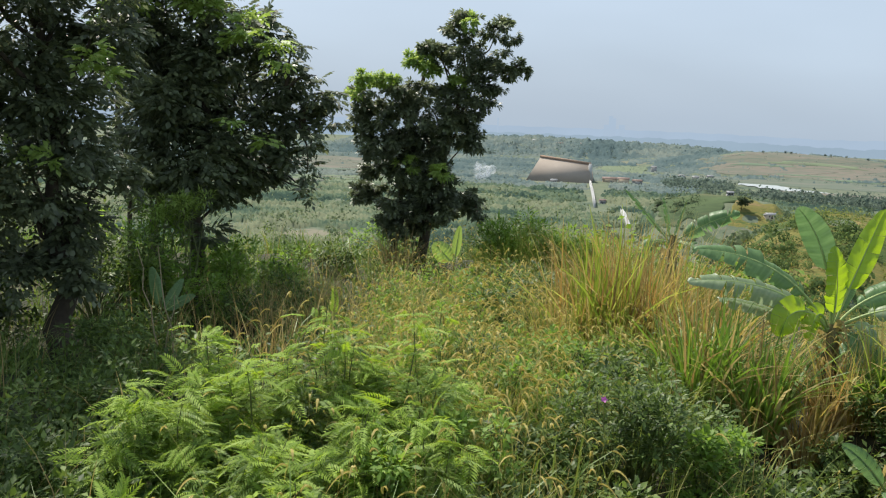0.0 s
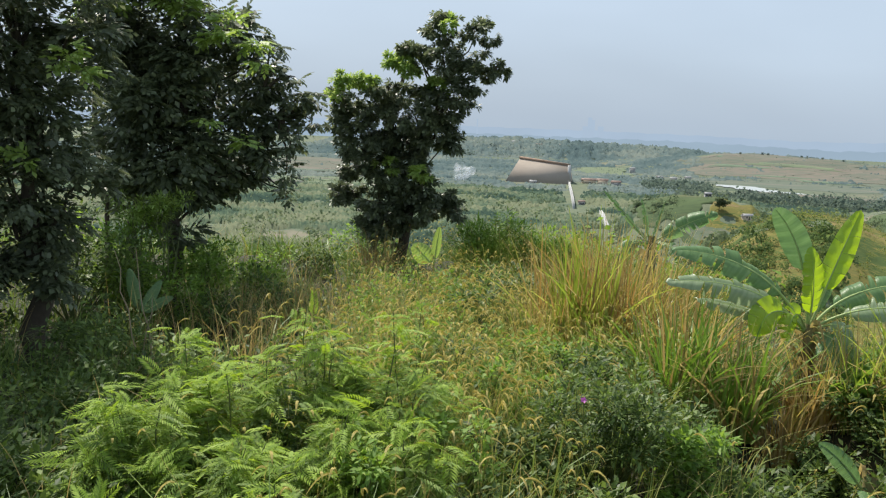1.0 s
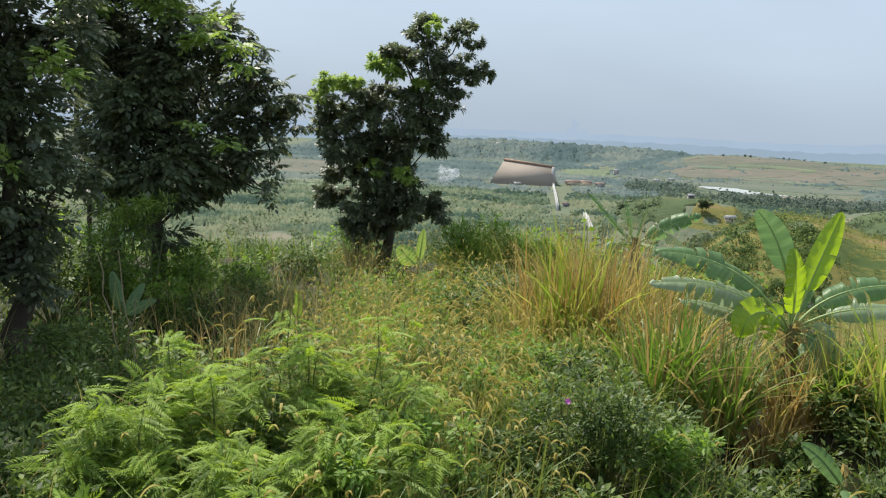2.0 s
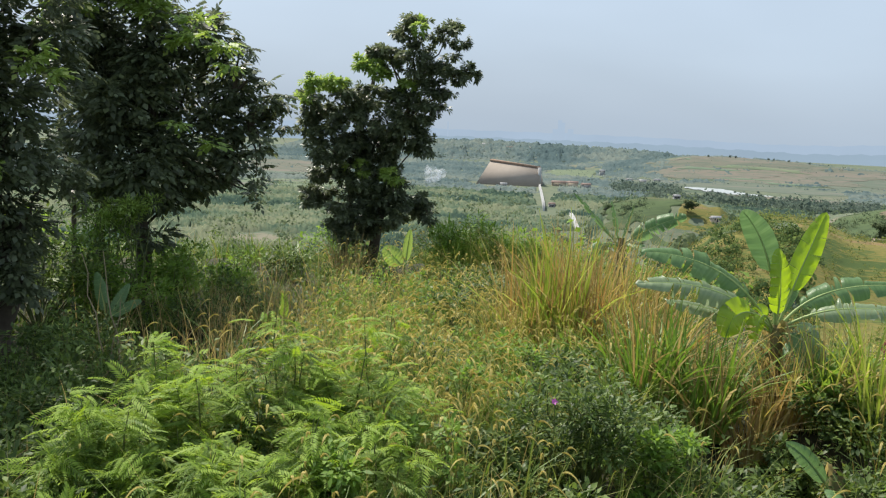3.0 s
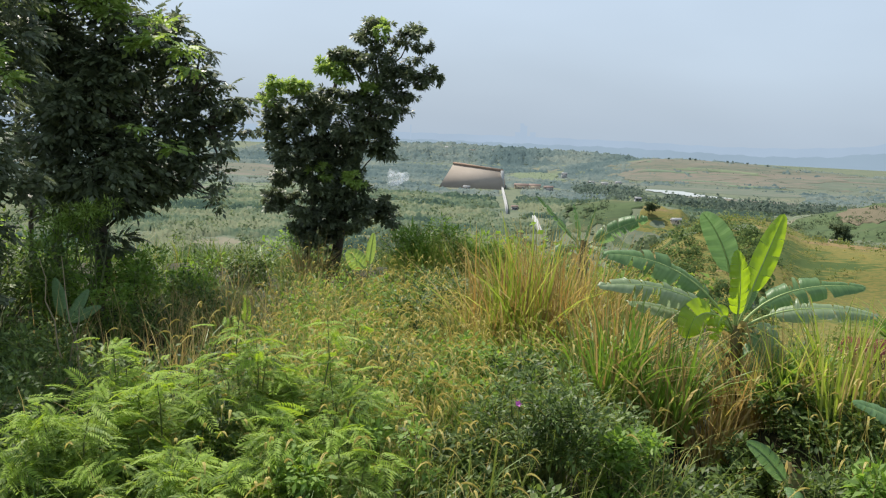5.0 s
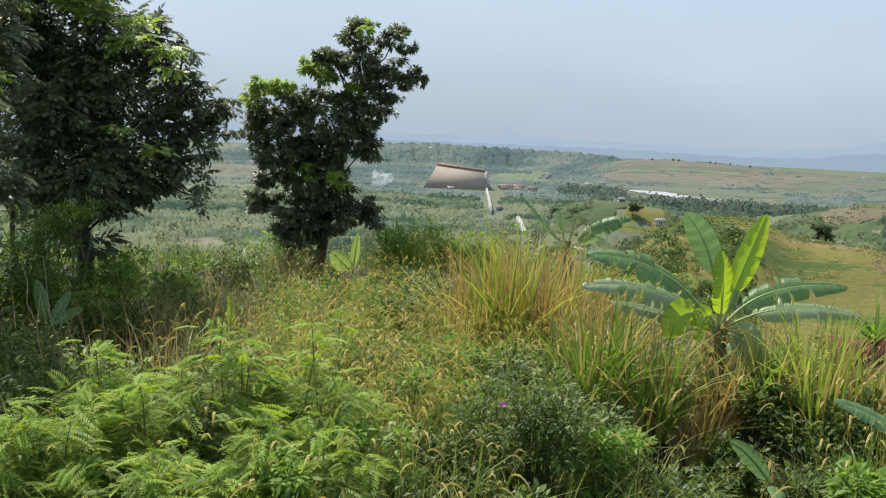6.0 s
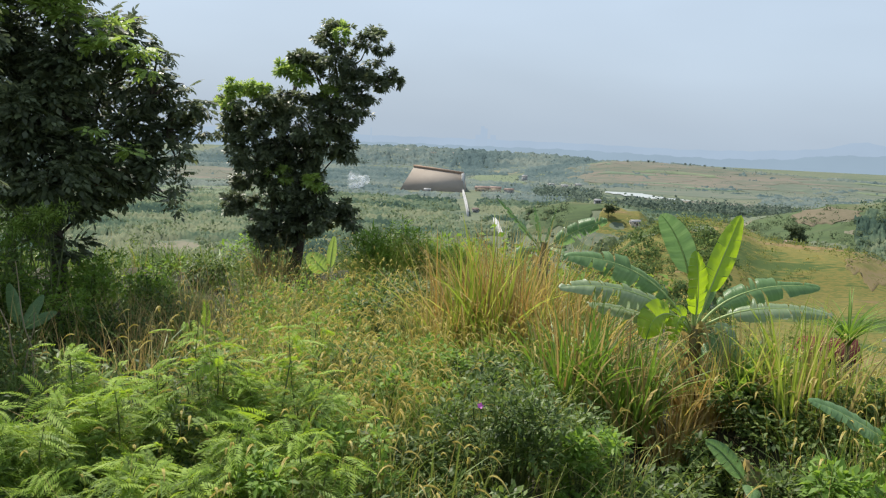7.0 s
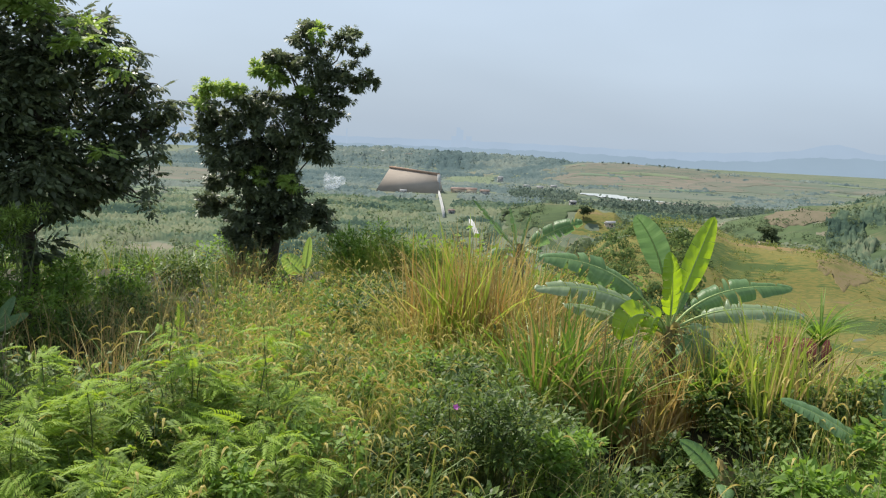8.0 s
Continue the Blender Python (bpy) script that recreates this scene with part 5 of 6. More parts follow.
def canopy(name, d0, d1, rows, az0, az1, step, threshold, crown, material, label):
    """A closed wood far off: one rough sheet of crowns, sunk under the ground where fields lie open."""
    az, rad = np.meshgrid(np.arange(az0, az1, step), np.geomspace(d0, d1, rows))
    r = np.random.RandomState(97)
    az = az + r.uniform(-0.4, 0.4, az.shape) * step
    rad = rad * (1 + r.uniform(-0.35, 0.35, az.shape) * math.log(d1 / d0) / rows)
    x, y = rad * np.sin(np.radians(az)), rad * np.cos(np.radians(az))
    wood = 0.75 * wave_noise(x, y, 170.0, 77) + 0.6 * wave_noise(x, y, 48.0, 78) + 0.4 * wave_noise(x, y, 21.0, 79) - threshold
    wa, wd = az + 0.5 * wave_noise(x, y, 90.0, 80), rad * (1 + 0.02 * wave_noise(x, y, 60.0, 81))
    for k, (a0, a1, e0, e1) in enumerate(CLEARED + MEADOWS):
        inside = smooth_step(a0 - 0.3, a0 + 0.3, wa) * (1 - smooth_step(a1 - 0.3, a1 + 0.3, wa)) * smooth_step(e0 * 0.985, e0 * 1.015, wd) * (1 - smooth_step(e1 * 0.985, e1 * 1.015, wd))
        wood = wood - (3.0 if k < 4 or e1 < 1000 or e1 == 1760 else 0.7) * inside
    ends = smooth_step(d0, d0 * 1.06, rad) * (1 - smooth_step(d1 * 0.97, d1, rad))
    high = smooth_step(-0.25, 0.35, wood) * ends
    lumps = 0.5 + 0.28 * wave_noise(x, y, crown * 2.6, 82, 2) + r.uniform(-0.35, 0.35, az.shape)
    z = ground_z(x, y) - 1.6 + high * (1.9 + crown * np.clip(lumps, 0.05, 1.3))
    v = np.stack([x, y, z], -1).reshape(-1, 3)
    n = az.shape[1]
    i, j = np.meshgrid(np.arange(rows - 1), np.arange(n - 1), indexing="ij")
    q = np.stack([i * n + j, i * n + j + 1, (i + 1) * n + j + 1, (i + 1) * n + j], -1).reshape(-1, 4)
    q = q[high.reshape(-1)[q].max(1) > 0.02]
    return tagged(part(name, make_mesh(name, v, q), material), label, "trees", kind="stuff")


def canopy_material(name, stops, patch):
    """Crowns seen from far: broad drifts of tone, mottled crown by crown."""
    return surface_material(name, stops, patch, 0.95, 0.0, 14, 0.0)


M_CANOPY = canopy_material("valley_canopy", [(0.37, (0.034, 0.057, 0.045)), (0.45, (0.062, 0.093, 0.064)), (0.53, (0.092, 0.123, 0.08)), (0.62, (0.142, 0.16, 0.102))], 0.012)
# blue-grey haze is mixed into the colour of these far crowns
M_CANOPY_FAR = canopy_material("hazed_far_canopy", [(0.34, (0.066, 0.097, 0.10)), (0.5, (0.095, 0.128, 0.125)), (0.66, (0.14, 0.165, 0.145))], 0.007)
canopy("valley_canopy", 290, 1120, 170, -30, 34, 0.085, -0.4, 4.2, M_CANOPY, "close green woods over the valley floor")
canopy("hazed_far_canopy", 1050, 2020, 120, -30, 34, 0.085, -0.45, 4.5, M_CANOPY_FAR, "hazy green woods between far fields")
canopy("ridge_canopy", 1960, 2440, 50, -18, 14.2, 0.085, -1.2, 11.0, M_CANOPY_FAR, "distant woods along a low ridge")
# riverside leaves carry the same blue-grey haze in their colour
M_WOOD_RIVER = leaf_material("riverside_haze_leaf", [(0.0, (0.095, 0.128, 0.105)), (0.5, (0.12, 0.155, 0.125)), (1.0, (0.15, 0.185, 0.145))], 0.95, 0.5, 1.2, 0.0, patch=0.01)
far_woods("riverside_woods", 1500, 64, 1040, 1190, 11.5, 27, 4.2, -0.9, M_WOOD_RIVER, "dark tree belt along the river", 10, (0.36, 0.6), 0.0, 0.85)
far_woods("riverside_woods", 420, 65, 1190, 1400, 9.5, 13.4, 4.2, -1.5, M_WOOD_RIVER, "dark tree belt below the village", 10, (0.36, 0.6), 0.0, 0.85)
M_SCRUB = leaf_material("hill_scrub_leaf", [(0.0, (0.20, 0.205, 0.06)), (0.5, (0.27, 0.25, 0.075)), (1.0, (0.34, 0.285, 0.095))], 0.9, 0.45, 1.2, 0.03, patch=0.04)
CLEARED = CLEARED[:4]
far_woods("hill_scrub", 6500, 55, 90, 360, 10, 36, 0.5, -0.4, M_SCRUB, "low scrub and dry tufts on the golden slopes", 9, (0.3, 0.5), 0.35)
M_SCRUB_GREEN = leaf_material("green_scrub_leaf", [(0.0, (0.12, 0.165, 0.05)), (0.5, (0.175, 0.215, 0.065)), (1.0, (0.23, 0.25, 0.09))], 0.9, 0.45, 1.3, 0.03, patch=0.04)
far_woods("hill_green_scrub", 4200, 60, 120, 345, 10, 36, 0.8, 0.0, M_SCRUB_GREEN, "low green scrub in bands on the golden slopes", 14, (0.3, 0.55), 0.35)
far_woods("slope_woods", 400, 61, 100, 285, 11.5, 21.5, 1.7, -3.0, M_WOOD_NEAR, "dark green wood in the dip below the golden slope", 80, (0.2, 0.38), 0.0, 0.5)
far_woods("dip_woods", 160, 62, 232, 290, 12.5, 20.5, 1.9, -3.0, M_WOOD_NEAR, "dark green trees at the foot of a dry knoll", 80, (0.2, 0.38), 0.0, 0.5)
far_woods("hill_hedges", 900, 66, 395, 640, 21.5, 36, 1.9, 0.35, M_WOOD_FAR, "hedges and bushes in bands on a cultivated hillside", 30, (0.25, 0.45), 0.0, 0.6)
far_woods("hill_bushes", 330, 58, 90, 350, 10, 36, 1.0, 0.45, M_WOOD_NEAR, "darker bushes in bands on the golden slopes", 40, (0.18, 0.34))
far_woods("valley_scrub", 5000, 56, 300, 950, -34, 34, 1.2, -0.6, M_WOOD_FAR, "low scrub over the valley slopes", 10, (0.3, 0.55))
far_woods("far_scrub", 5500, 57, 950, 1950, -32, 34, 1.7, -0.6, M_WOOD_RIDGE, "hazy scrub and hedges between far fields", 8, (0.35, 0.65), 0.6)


def field(az0, az1, d0, d1, material, label, seed, lift=0.8, cells=(44, 30)):
    """A field draped on the slope, with an uneven edge."""
    r = np.random.RandomState(seed)
    su = np.concatenate([[0.0], np.linspace(0.012, 0.988, cells[0] - 2), [1.0]])
    sw = np.concatenate([[0.0], np.linspace(0.015, 0.985, cells[1] - 2), [1.0]])
    u, w = np.meshgrid(su, sw)
    ph = r.uniform(0, 6.28, 8)
    wob = lambda t, k: 0.10 * np.sin(t * 5 + ph[k]) + 0.06 * np.sin(t * 13 + ph[k + 1]) + 0.03 * np.sin(t * 29 + ph[k + 2])
    az = az0 + (az1 - az0) * (u + (1 - u) * wob(w, 0) + u * wob(w, 3))
    d = d0 + (d1 - d0) * (w + (1 - w) * wob(u, 1) + w * wob(u, 4))
    x, y = d * np.sin(np.radians(az)), d * np.cos(np.radians(az))
    edge = np.minimum(np.minimum(u, 1 - u), np.minimum(w, 1 - w))
    v = np.stack([x, y, ground_z(x, y) + np.where(edge < 0.005, -0.3 - 0.3 * lift, lift)], -1).reshape(-1, 3)
    i, j = np.meshgrid(np.arange(cells[1] - 1), np.arange(cells[0] - 1), indexing="ij")
    n = cells[0]
    q = np.stack([i * n + j, i * n + j + 1, (i + 1) * n + j + 1, (i + 1) * n + j], -1).reshape(-1, 4)
    ob = part("field", make_mesh("field", v, q, smooth=True), material)
    return tagged(ob, label, "field", kind="structure")


M_F_GOLD = surface_material("golden_grass_slope", [(0.37, (0.065, 0.095, 0.034)), (0.43, (0.115, 0.13, 0.042)), (0.48, (0.185, 0.155, 0.052)), (0.53, (0.105, 0.125, 0.042)), (0.58, (0.20, 0.165, 0.056)), (0.63, (0.13, 0.135, 0.048)), (0.69, (0.205, 0.15, 0.075))], 0.05, 0.95, 1.0, 14, 0.05)


def banded(m, turn):
    """Stretches a material's pattern along the contours of a slope."""
    nt = m.node_tree
    for link in [k for k in nt.links if k.from_node.type == "TEX_COORD"]:
        mp = nt.nodes.new("ShaderNodeMapping")
        mp.inputs["Rotation"].default_value = (0, 0, radians(turn))
        mp.inputs["Scale"].default_value = (0.35, 1.5, 1.0)
        a, b = link.from_socket, link.to_socket
        nt.links.new(a, mp.inputs["Vector"])
        nt.links.new(mp.outputs["Vector"], b)


banded(M_F_GOLD, 24)
M_F_WORN = surface_material("worn_earth_and_grass", [(0.3, (0.12, 0.12, 0.045)), (0.42, (0.16, 0.135, 0.058)), (0.55, (0.18, 0.14, 0.08)), (0.66, (0.135, 0.125, 0.05)), (0.78, (0.19, 0.145, 0.09))], 0.12, 0.95, 0.6, 10, 0.05)
M_F_BARE = surface_material("bare_earth", [(0.25, (0.12, 0.11, 0.07)), (0.75, (0.165, 0.135, 0.095))], 0.05, 0.95, 0.3, 8, 0.1)
M_F_GREEN = surface_material("green_crop", [(0.25, (0.058, 0.085, 0.046)), (0.45, (0.085, 0.118, 0.056)), (0.55, (0.068, 0.096, 0.05)), (0.65, (0.10, 0.12, 0.062)), (0.78, (0.13, 0.12, 0.075))], 0.03, 0.95, 0.3, 8, 0.05)
# pasture and tan field are shifted blue-grey, with haze in the colour
M_F_PALE = surface_material("hazed_pale_pasture", [(0.36, (0.09, 0.118, 0.09)), (0.45, (0.125, 0.142, 0.108)), (0.53, (0.10, 0.126, 0.097)), (0.64, (0.15, 0.15, 0.122))], 0.008, 0.95, 0.2, 9, 0.1)
M_F_TAN = surface_material("hazed_dry_tan_field", [(0.36, (0.10, 0.12, 0.092)), (0.44, (0.145, 0.138, 0.108)), (0.51, (0.112, 0.128, 0.10)), (0.58, (0.17, 0.148, 0.122)), (0.66, (0.125, 0.135, 0.102))], 0.009, 0.95, 0.2, 9, 0.1)
M_F_PALEGREEN = surface_material("pale_green_crop", [(0.25, (0.11, 0.145, 0.09)), (0.75, (0.145, 0.175, 0.11))], 0.01, 0.95, 0.2, 8, 0.1)
for far_field, way in ((M_F_TAN, 80), (M_F_PALE, 76), (M_F_GREEN, 62)):
    banded(far_field, way)
M_F_HEDGE = surface_material("far_hedge_grass", [(0.25, (0.09, 0.13, 0.09)), (0.75, (0.13, 0.17, 0.115))], 0.02, 0.95, 0.3, 8, 0.1)
HILL_FIELDS = [
    (20.5, 34, 175, 338, M_F_GOLD, "golden grass slope with darker bands", 0.25), (14.5, 21.5, 295, 335, M_F_GOLD, "golden grass slope", 0.25), (12, 21, 185, 215, M_F_GOLD, "golden grass strip below a wood", 0.8), (27.4, 29.9, 285, 322, M_F_WORN, "worn pinkish earth on a golden slope", 0.3), (13.4, 21.6, 208, 298, M_F_GOLD, "green and golden slope with scattered bushes", 0.15), (13, 21.8, 88, 186, M_F_GOLD, "green slope below a golden strip", 0.3),
    (22.5, 35, 480, 600, M_F_GREEN, "green cultivated hillside", 0.4), (24.5, 27.5, 545, 585, M_F_BARE, "bare earth strip on a hillside", 0.8), (11.8, 14.6, 545, 585, M_F_GREEN, "green crop plot", 0.5)]
FAR_FIELDS = [
    (13.0, 16.4, 585, 640, M_F_GOLD, "dry grassy knoll", 0.3), (9.0, 13.2, 595, 645, M_F_GREEN, "green knoll", 0.4), (12.5, 24.5, 1640, 1905, M_F_TAN, "dry brown upland fields", 1.3), (20, 34, 1600, 1890, M_F_PALE, "pale upland pasture", 0.9),
    (10.5, 33, 1440, 1600, M_F_PALE, "pale green fields beyond the river", 1.0), (17, 30, 1180, 1290, M_F_TAN, "dry tan fields beside the river", 1.4), (5.7, 8.6, 1560, 1760, M_F_PALEGREEN, "pale green field behind the dam", 1.2),
    (-17, -5.5, 1230, 1520, M_F_TAN, "dry tan slopes across the valley", 1.1), (-18, -6.5, 960, 1180, M_F_PALEGREEN, "pale green pasture across the valley", 1.4), (-4, 5.5, 2030, 2160, M_F_PALE, "pale fields below a wooded ridge", 1.4),
    (-20, -9, 330, 520, M_F_GREEN, "green crop plots below the hill", 1.0), (-9, -1, 1160, 1240, M_F_PALE, "pale fields by the dam", 1.4), (17, 24, 360, 470, M_F_GREEN, "green slope between hills", 0.4)]
for i, (a0, a1, d0, d1, mat, lab, lift) in enumerate(HILL_FIELDS + FAR_FIELDS):
    field(a0, a1, d0, d1, mat, lab, 300 + i, lift)


mosaic = np.random.RandomState(401)
for k in range(34):
    right = k < 24
    a0 = mosaic.uniform(12.5, 29) if right else mosaic.uniform(-18, -6)
    d0 = mosaic.uniform(1600, 1860) if right else mosaic.uniform(1000, 1480)
    field(a0, a0 + mosaic.uniform(1.5, 5.0), d0, d0 + mosaic.uniform(14, 40), (M_F_TAN, M_F_PALE, M_F_PALEGREEN, M_F_HEDGE)[k % 4], "narrow far field strip on the slope", 500 + k, 0.9 + 0.03 * k, (24, 6))


def at(az, d, z):
    return np.array((d * math.sin(math.radians(az)), d * math.cos(math.radians(az)), z))


# river
# the pale base colour holds the sky's reflection on the water
M_WATER = surface_material("river_water", [(0.3, (0.33, 0.36, 0.35)), (0.7, (0.40, 0.42, 0.40))], 0.02, 0.3, 0.0, 8, 0.5)


def river():
    line = [(13.6, 1475, 75), (14.6, 1450, 90), (15.6, 1390, 66), (16.6, 1330, 36), (18, 1298, 28), (19.5, 1284, 10)]
    az = np.linspace(13.6, 19.5, 60)
    mid = np.interp(az, [p[0] for p in line], [p[1] for p in line]) + 6 * np.sin(az * 5)
    half = np.interp(az, [p[0] for p in line], [p[2] for p in line]) * (1 + 0.15 * np.sin(az * 9))
    v = np.array([at(a, m + k * h, -63.8) for a, m, h in zip(az, mid, half) for k in (-1, 1)])
    q = np.array([(2 * i, 2 * i + 2, 2 * i + 3, 2 * i + 1) for i in range(59)])
    return make_mesh("river", v, q)


tagged(part("river", river(), M_WATER), "pale silvery river bend on the valley floor", "river", kind="structure")

# far hills that close the view, glowing in haze colour instead of lit
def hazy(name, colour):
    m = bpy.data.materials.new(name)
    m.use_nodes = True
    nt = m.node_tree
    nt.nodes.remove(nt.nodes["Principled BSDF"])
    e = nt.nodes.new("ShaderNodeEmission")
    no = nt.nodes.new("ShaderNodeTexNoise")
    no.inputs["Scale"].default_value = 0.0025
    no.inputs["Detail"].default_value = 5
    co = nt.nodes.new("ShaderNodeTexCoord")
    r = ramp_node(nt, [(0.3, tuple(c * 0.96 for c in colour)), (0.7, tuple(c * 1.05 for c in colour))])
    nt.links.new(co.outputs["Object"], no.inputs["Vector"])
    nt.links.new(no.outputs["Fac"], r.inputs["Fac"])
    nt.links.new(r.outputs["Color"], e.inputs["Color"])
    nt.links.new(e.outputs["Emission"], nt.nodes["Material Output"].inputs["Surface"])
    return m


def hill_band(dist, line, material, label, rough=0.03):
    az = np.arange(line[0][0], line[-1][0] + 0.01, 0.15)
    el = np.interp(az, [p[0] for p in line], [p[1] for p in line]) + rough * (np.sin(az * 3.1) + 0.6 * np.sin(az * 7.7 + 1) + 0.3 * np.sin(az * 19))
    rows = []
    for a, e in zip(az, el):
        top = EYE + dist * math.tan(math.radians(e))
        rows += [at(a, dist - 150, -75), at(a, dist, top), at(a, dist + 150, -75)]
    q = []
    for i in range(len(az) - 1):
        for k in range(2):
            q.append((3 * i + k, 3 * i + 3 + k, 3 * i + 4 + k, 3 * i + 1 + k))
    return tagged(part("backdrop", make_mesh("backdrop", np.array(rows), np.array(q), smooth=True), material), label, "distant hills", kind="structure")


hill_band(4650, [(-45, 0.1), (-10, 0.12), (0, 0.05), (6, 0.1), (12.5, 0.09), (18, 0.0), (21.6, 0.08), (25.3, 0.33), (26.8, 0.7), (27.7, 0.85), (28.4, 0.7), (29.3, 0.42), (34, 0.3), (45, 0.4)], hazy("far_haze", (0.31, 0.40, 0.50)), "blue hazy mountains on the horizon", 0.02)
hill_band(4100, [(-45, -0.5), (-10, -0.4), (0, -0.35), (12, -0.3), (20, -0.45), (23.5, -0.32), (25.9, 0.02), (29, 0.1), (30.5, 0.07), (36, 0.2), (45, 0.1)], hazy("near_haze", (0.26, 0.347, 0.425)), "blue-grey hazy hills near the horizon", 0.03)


# dam, canal and houses
M_DAM = surface_material("dam_face", [(0.25, (0.29, 0.25, 0.21)), (0.75, (0.34, 0.295, 0.25))], 0.05, 0.9, 0.3, 10, 0.1)
M_CREST = surface_material("rusty_crest", [(0.25, (0.27, 0.18, 0.13)), (0.75, (0.34, 0.24, 0.18))], 0.1, 0.9, 0.2, 10, 0.2)
M_CONC = surface_material("pale_concrete", [(0.25, (0.36, 0.37, 0.37)), (0.75, (0.45, 0.455, 0.455))], 0.2, 0.85, 0.2, 8, 0.1)
M_ROOFS = [surface_material("roof_brown", [(0.2, (0.17, 0.12, 0.10)), (0.8, (0.24, 0.175, 0.145))], 0.6, 0.7, 0.2), surface_material("roof_grey", [(0.2, (0.19, 0.195, 0.20)), (0.8, (0.27, 0.275, 0.28))], 0.6, 0.6, 0.2),
           surface_material("roof_rust", [(0.2, (0.085, 0.025, 0.025)), (0.8, (0.13, 0.042, 0.035))], 1.2, 0.9, 0.3, 8, 0.05)]
M_WALLS = [surface_material("wall_white", [(0.2, (0.27, 0.27, 0.265)), (0.8, (0.36, 0.355, 0.35))], 0.5, 0.9, 0.2), surface_material("wall_tan", [(0.2, (0.44, 0.36, 0.27)), (0.8, (0.56, 0.48, 0.38))], 0.5, 0.9, 0.2)]
M_DARK = surface_material("dark_opening", [(0.2, (0.03, 0.03, 0.035)), (0.8, (0.06, 0.06, 0.07))], 1, 0.4, 0.0)


def solid(name, corners, material, parent, label=""):
    """An eight-cornered solid: four corners below, four above, both anticlockwise from above."""
    q = np.array([(3, 2, 1, 0), (4, 5, 6, 7), (0, 1, 5, 4), (1, 2, 6, 5), (2, 3, 7, 6), (3, 0, 4, 7)])
    return part(name, make_mesh(name, np.array(corners), q), material, parent, label)


dam = new("dam")
dam.location = at(3.4, 1270, -64)
o = np.array(dam.location)
cl, cr = at(2.15, 1290, -35.5) - o, at(5.1, 1272, -42.0) - o
back = np.array((2, 9.0, 0))
solid("embankment", [at(1.25, 1235, -68) - o, at(5.15, 1232, -68) - o, cr + back * 6 + (0, 0, -28), cl + back * 6 + (-12, 0, -32), cl, cr, cr + back, cl + back], M_DAM, dam, "sloping grey-brown dam face")
solid("crest", [cl + (-1, -1.5, -0.5), cr + (1, -1.5, -0.5), cr + back, cl + back, cl + (-1, -1.5, 2.2), cr + (1, -1.5, 2.2), cr + back + (0, 0, 2.2), cl + back + (0, 0, 2.2)], M_CREST, dam, "rust-red parapet along the crest")
tower_at = at(5.12, 1262, -65) - o
solid("gate_tower", [tower_at + (-2, -3, -4), tower_at + (2, -3, -4), tower_at + (2, 3, -4), tower_at + (-2, 3, -4), tower_at + (-2, -3, 24), tower_at + (2, -3, 24), tower_at + (2, 3, 24), tower_at + (-2, 3, 24)], M_CONC, dam, "pale concrete gate tower")
tagged(dam, "broad earth dam with a rust-red crest", "dam")


def canal(points, wide, label):
    root = new("canal")
    p = np.array(points)
    root.location = p[0]
    p = p - p[0]
    side = unit(np.cross(np.gradient(p, axis=0), np.array((0, 0, 1.0)))) * wide / 2
    for name, a, b, h in (("bed", -1.0, 1.0, 0.4), ("wall", -1.15, -0.95, 1.8), ("wall", 0.95, 1.15, 1.8)):
        rows = np.stack([p + side * a + (0, 0, -4), p + side * a + (0, 0, h), p + side * b + (0, 0, h), p + side * b + (0, 0, -4)], 1).reshape(-1, 3)
        q = [(4 * i + k, 4 * i + k + 1, 4 * i + k + 5, 4 * i + k + 4) for i in range(len(p) - 1) for k in range(3)] + [(0, 3, 2, 1), (4 * len(p) - 4, 4 * len(p) - 3, 4 * len(p) - 2, 4 * len(p) - 1)]
        part(name, make_mesh(name, rows, np.array(q)), M_CONC, root)
    return tagged(root, label, "canal")


def on_slope(az, d, up=0.0):
    x, y, _ = at(az, d, 0)
    return np.array((x, y, float(ground_z(x, y)) + up))


canal([on_slope(a, d, 3.5) for a, d in ((5.15, 1225), (5.22, 1130), (5.32, 1030), (5.42, 930), (5.5, 850))], 1.5, "straight pale concrete canal running from the dam")
canal([on_slope(a, d, 1.5) for a, d in ((7.1, 815), (7.3, 760), (7.5, 700), (7.62, 650))], 1.5, "pale concrete canal among trees")


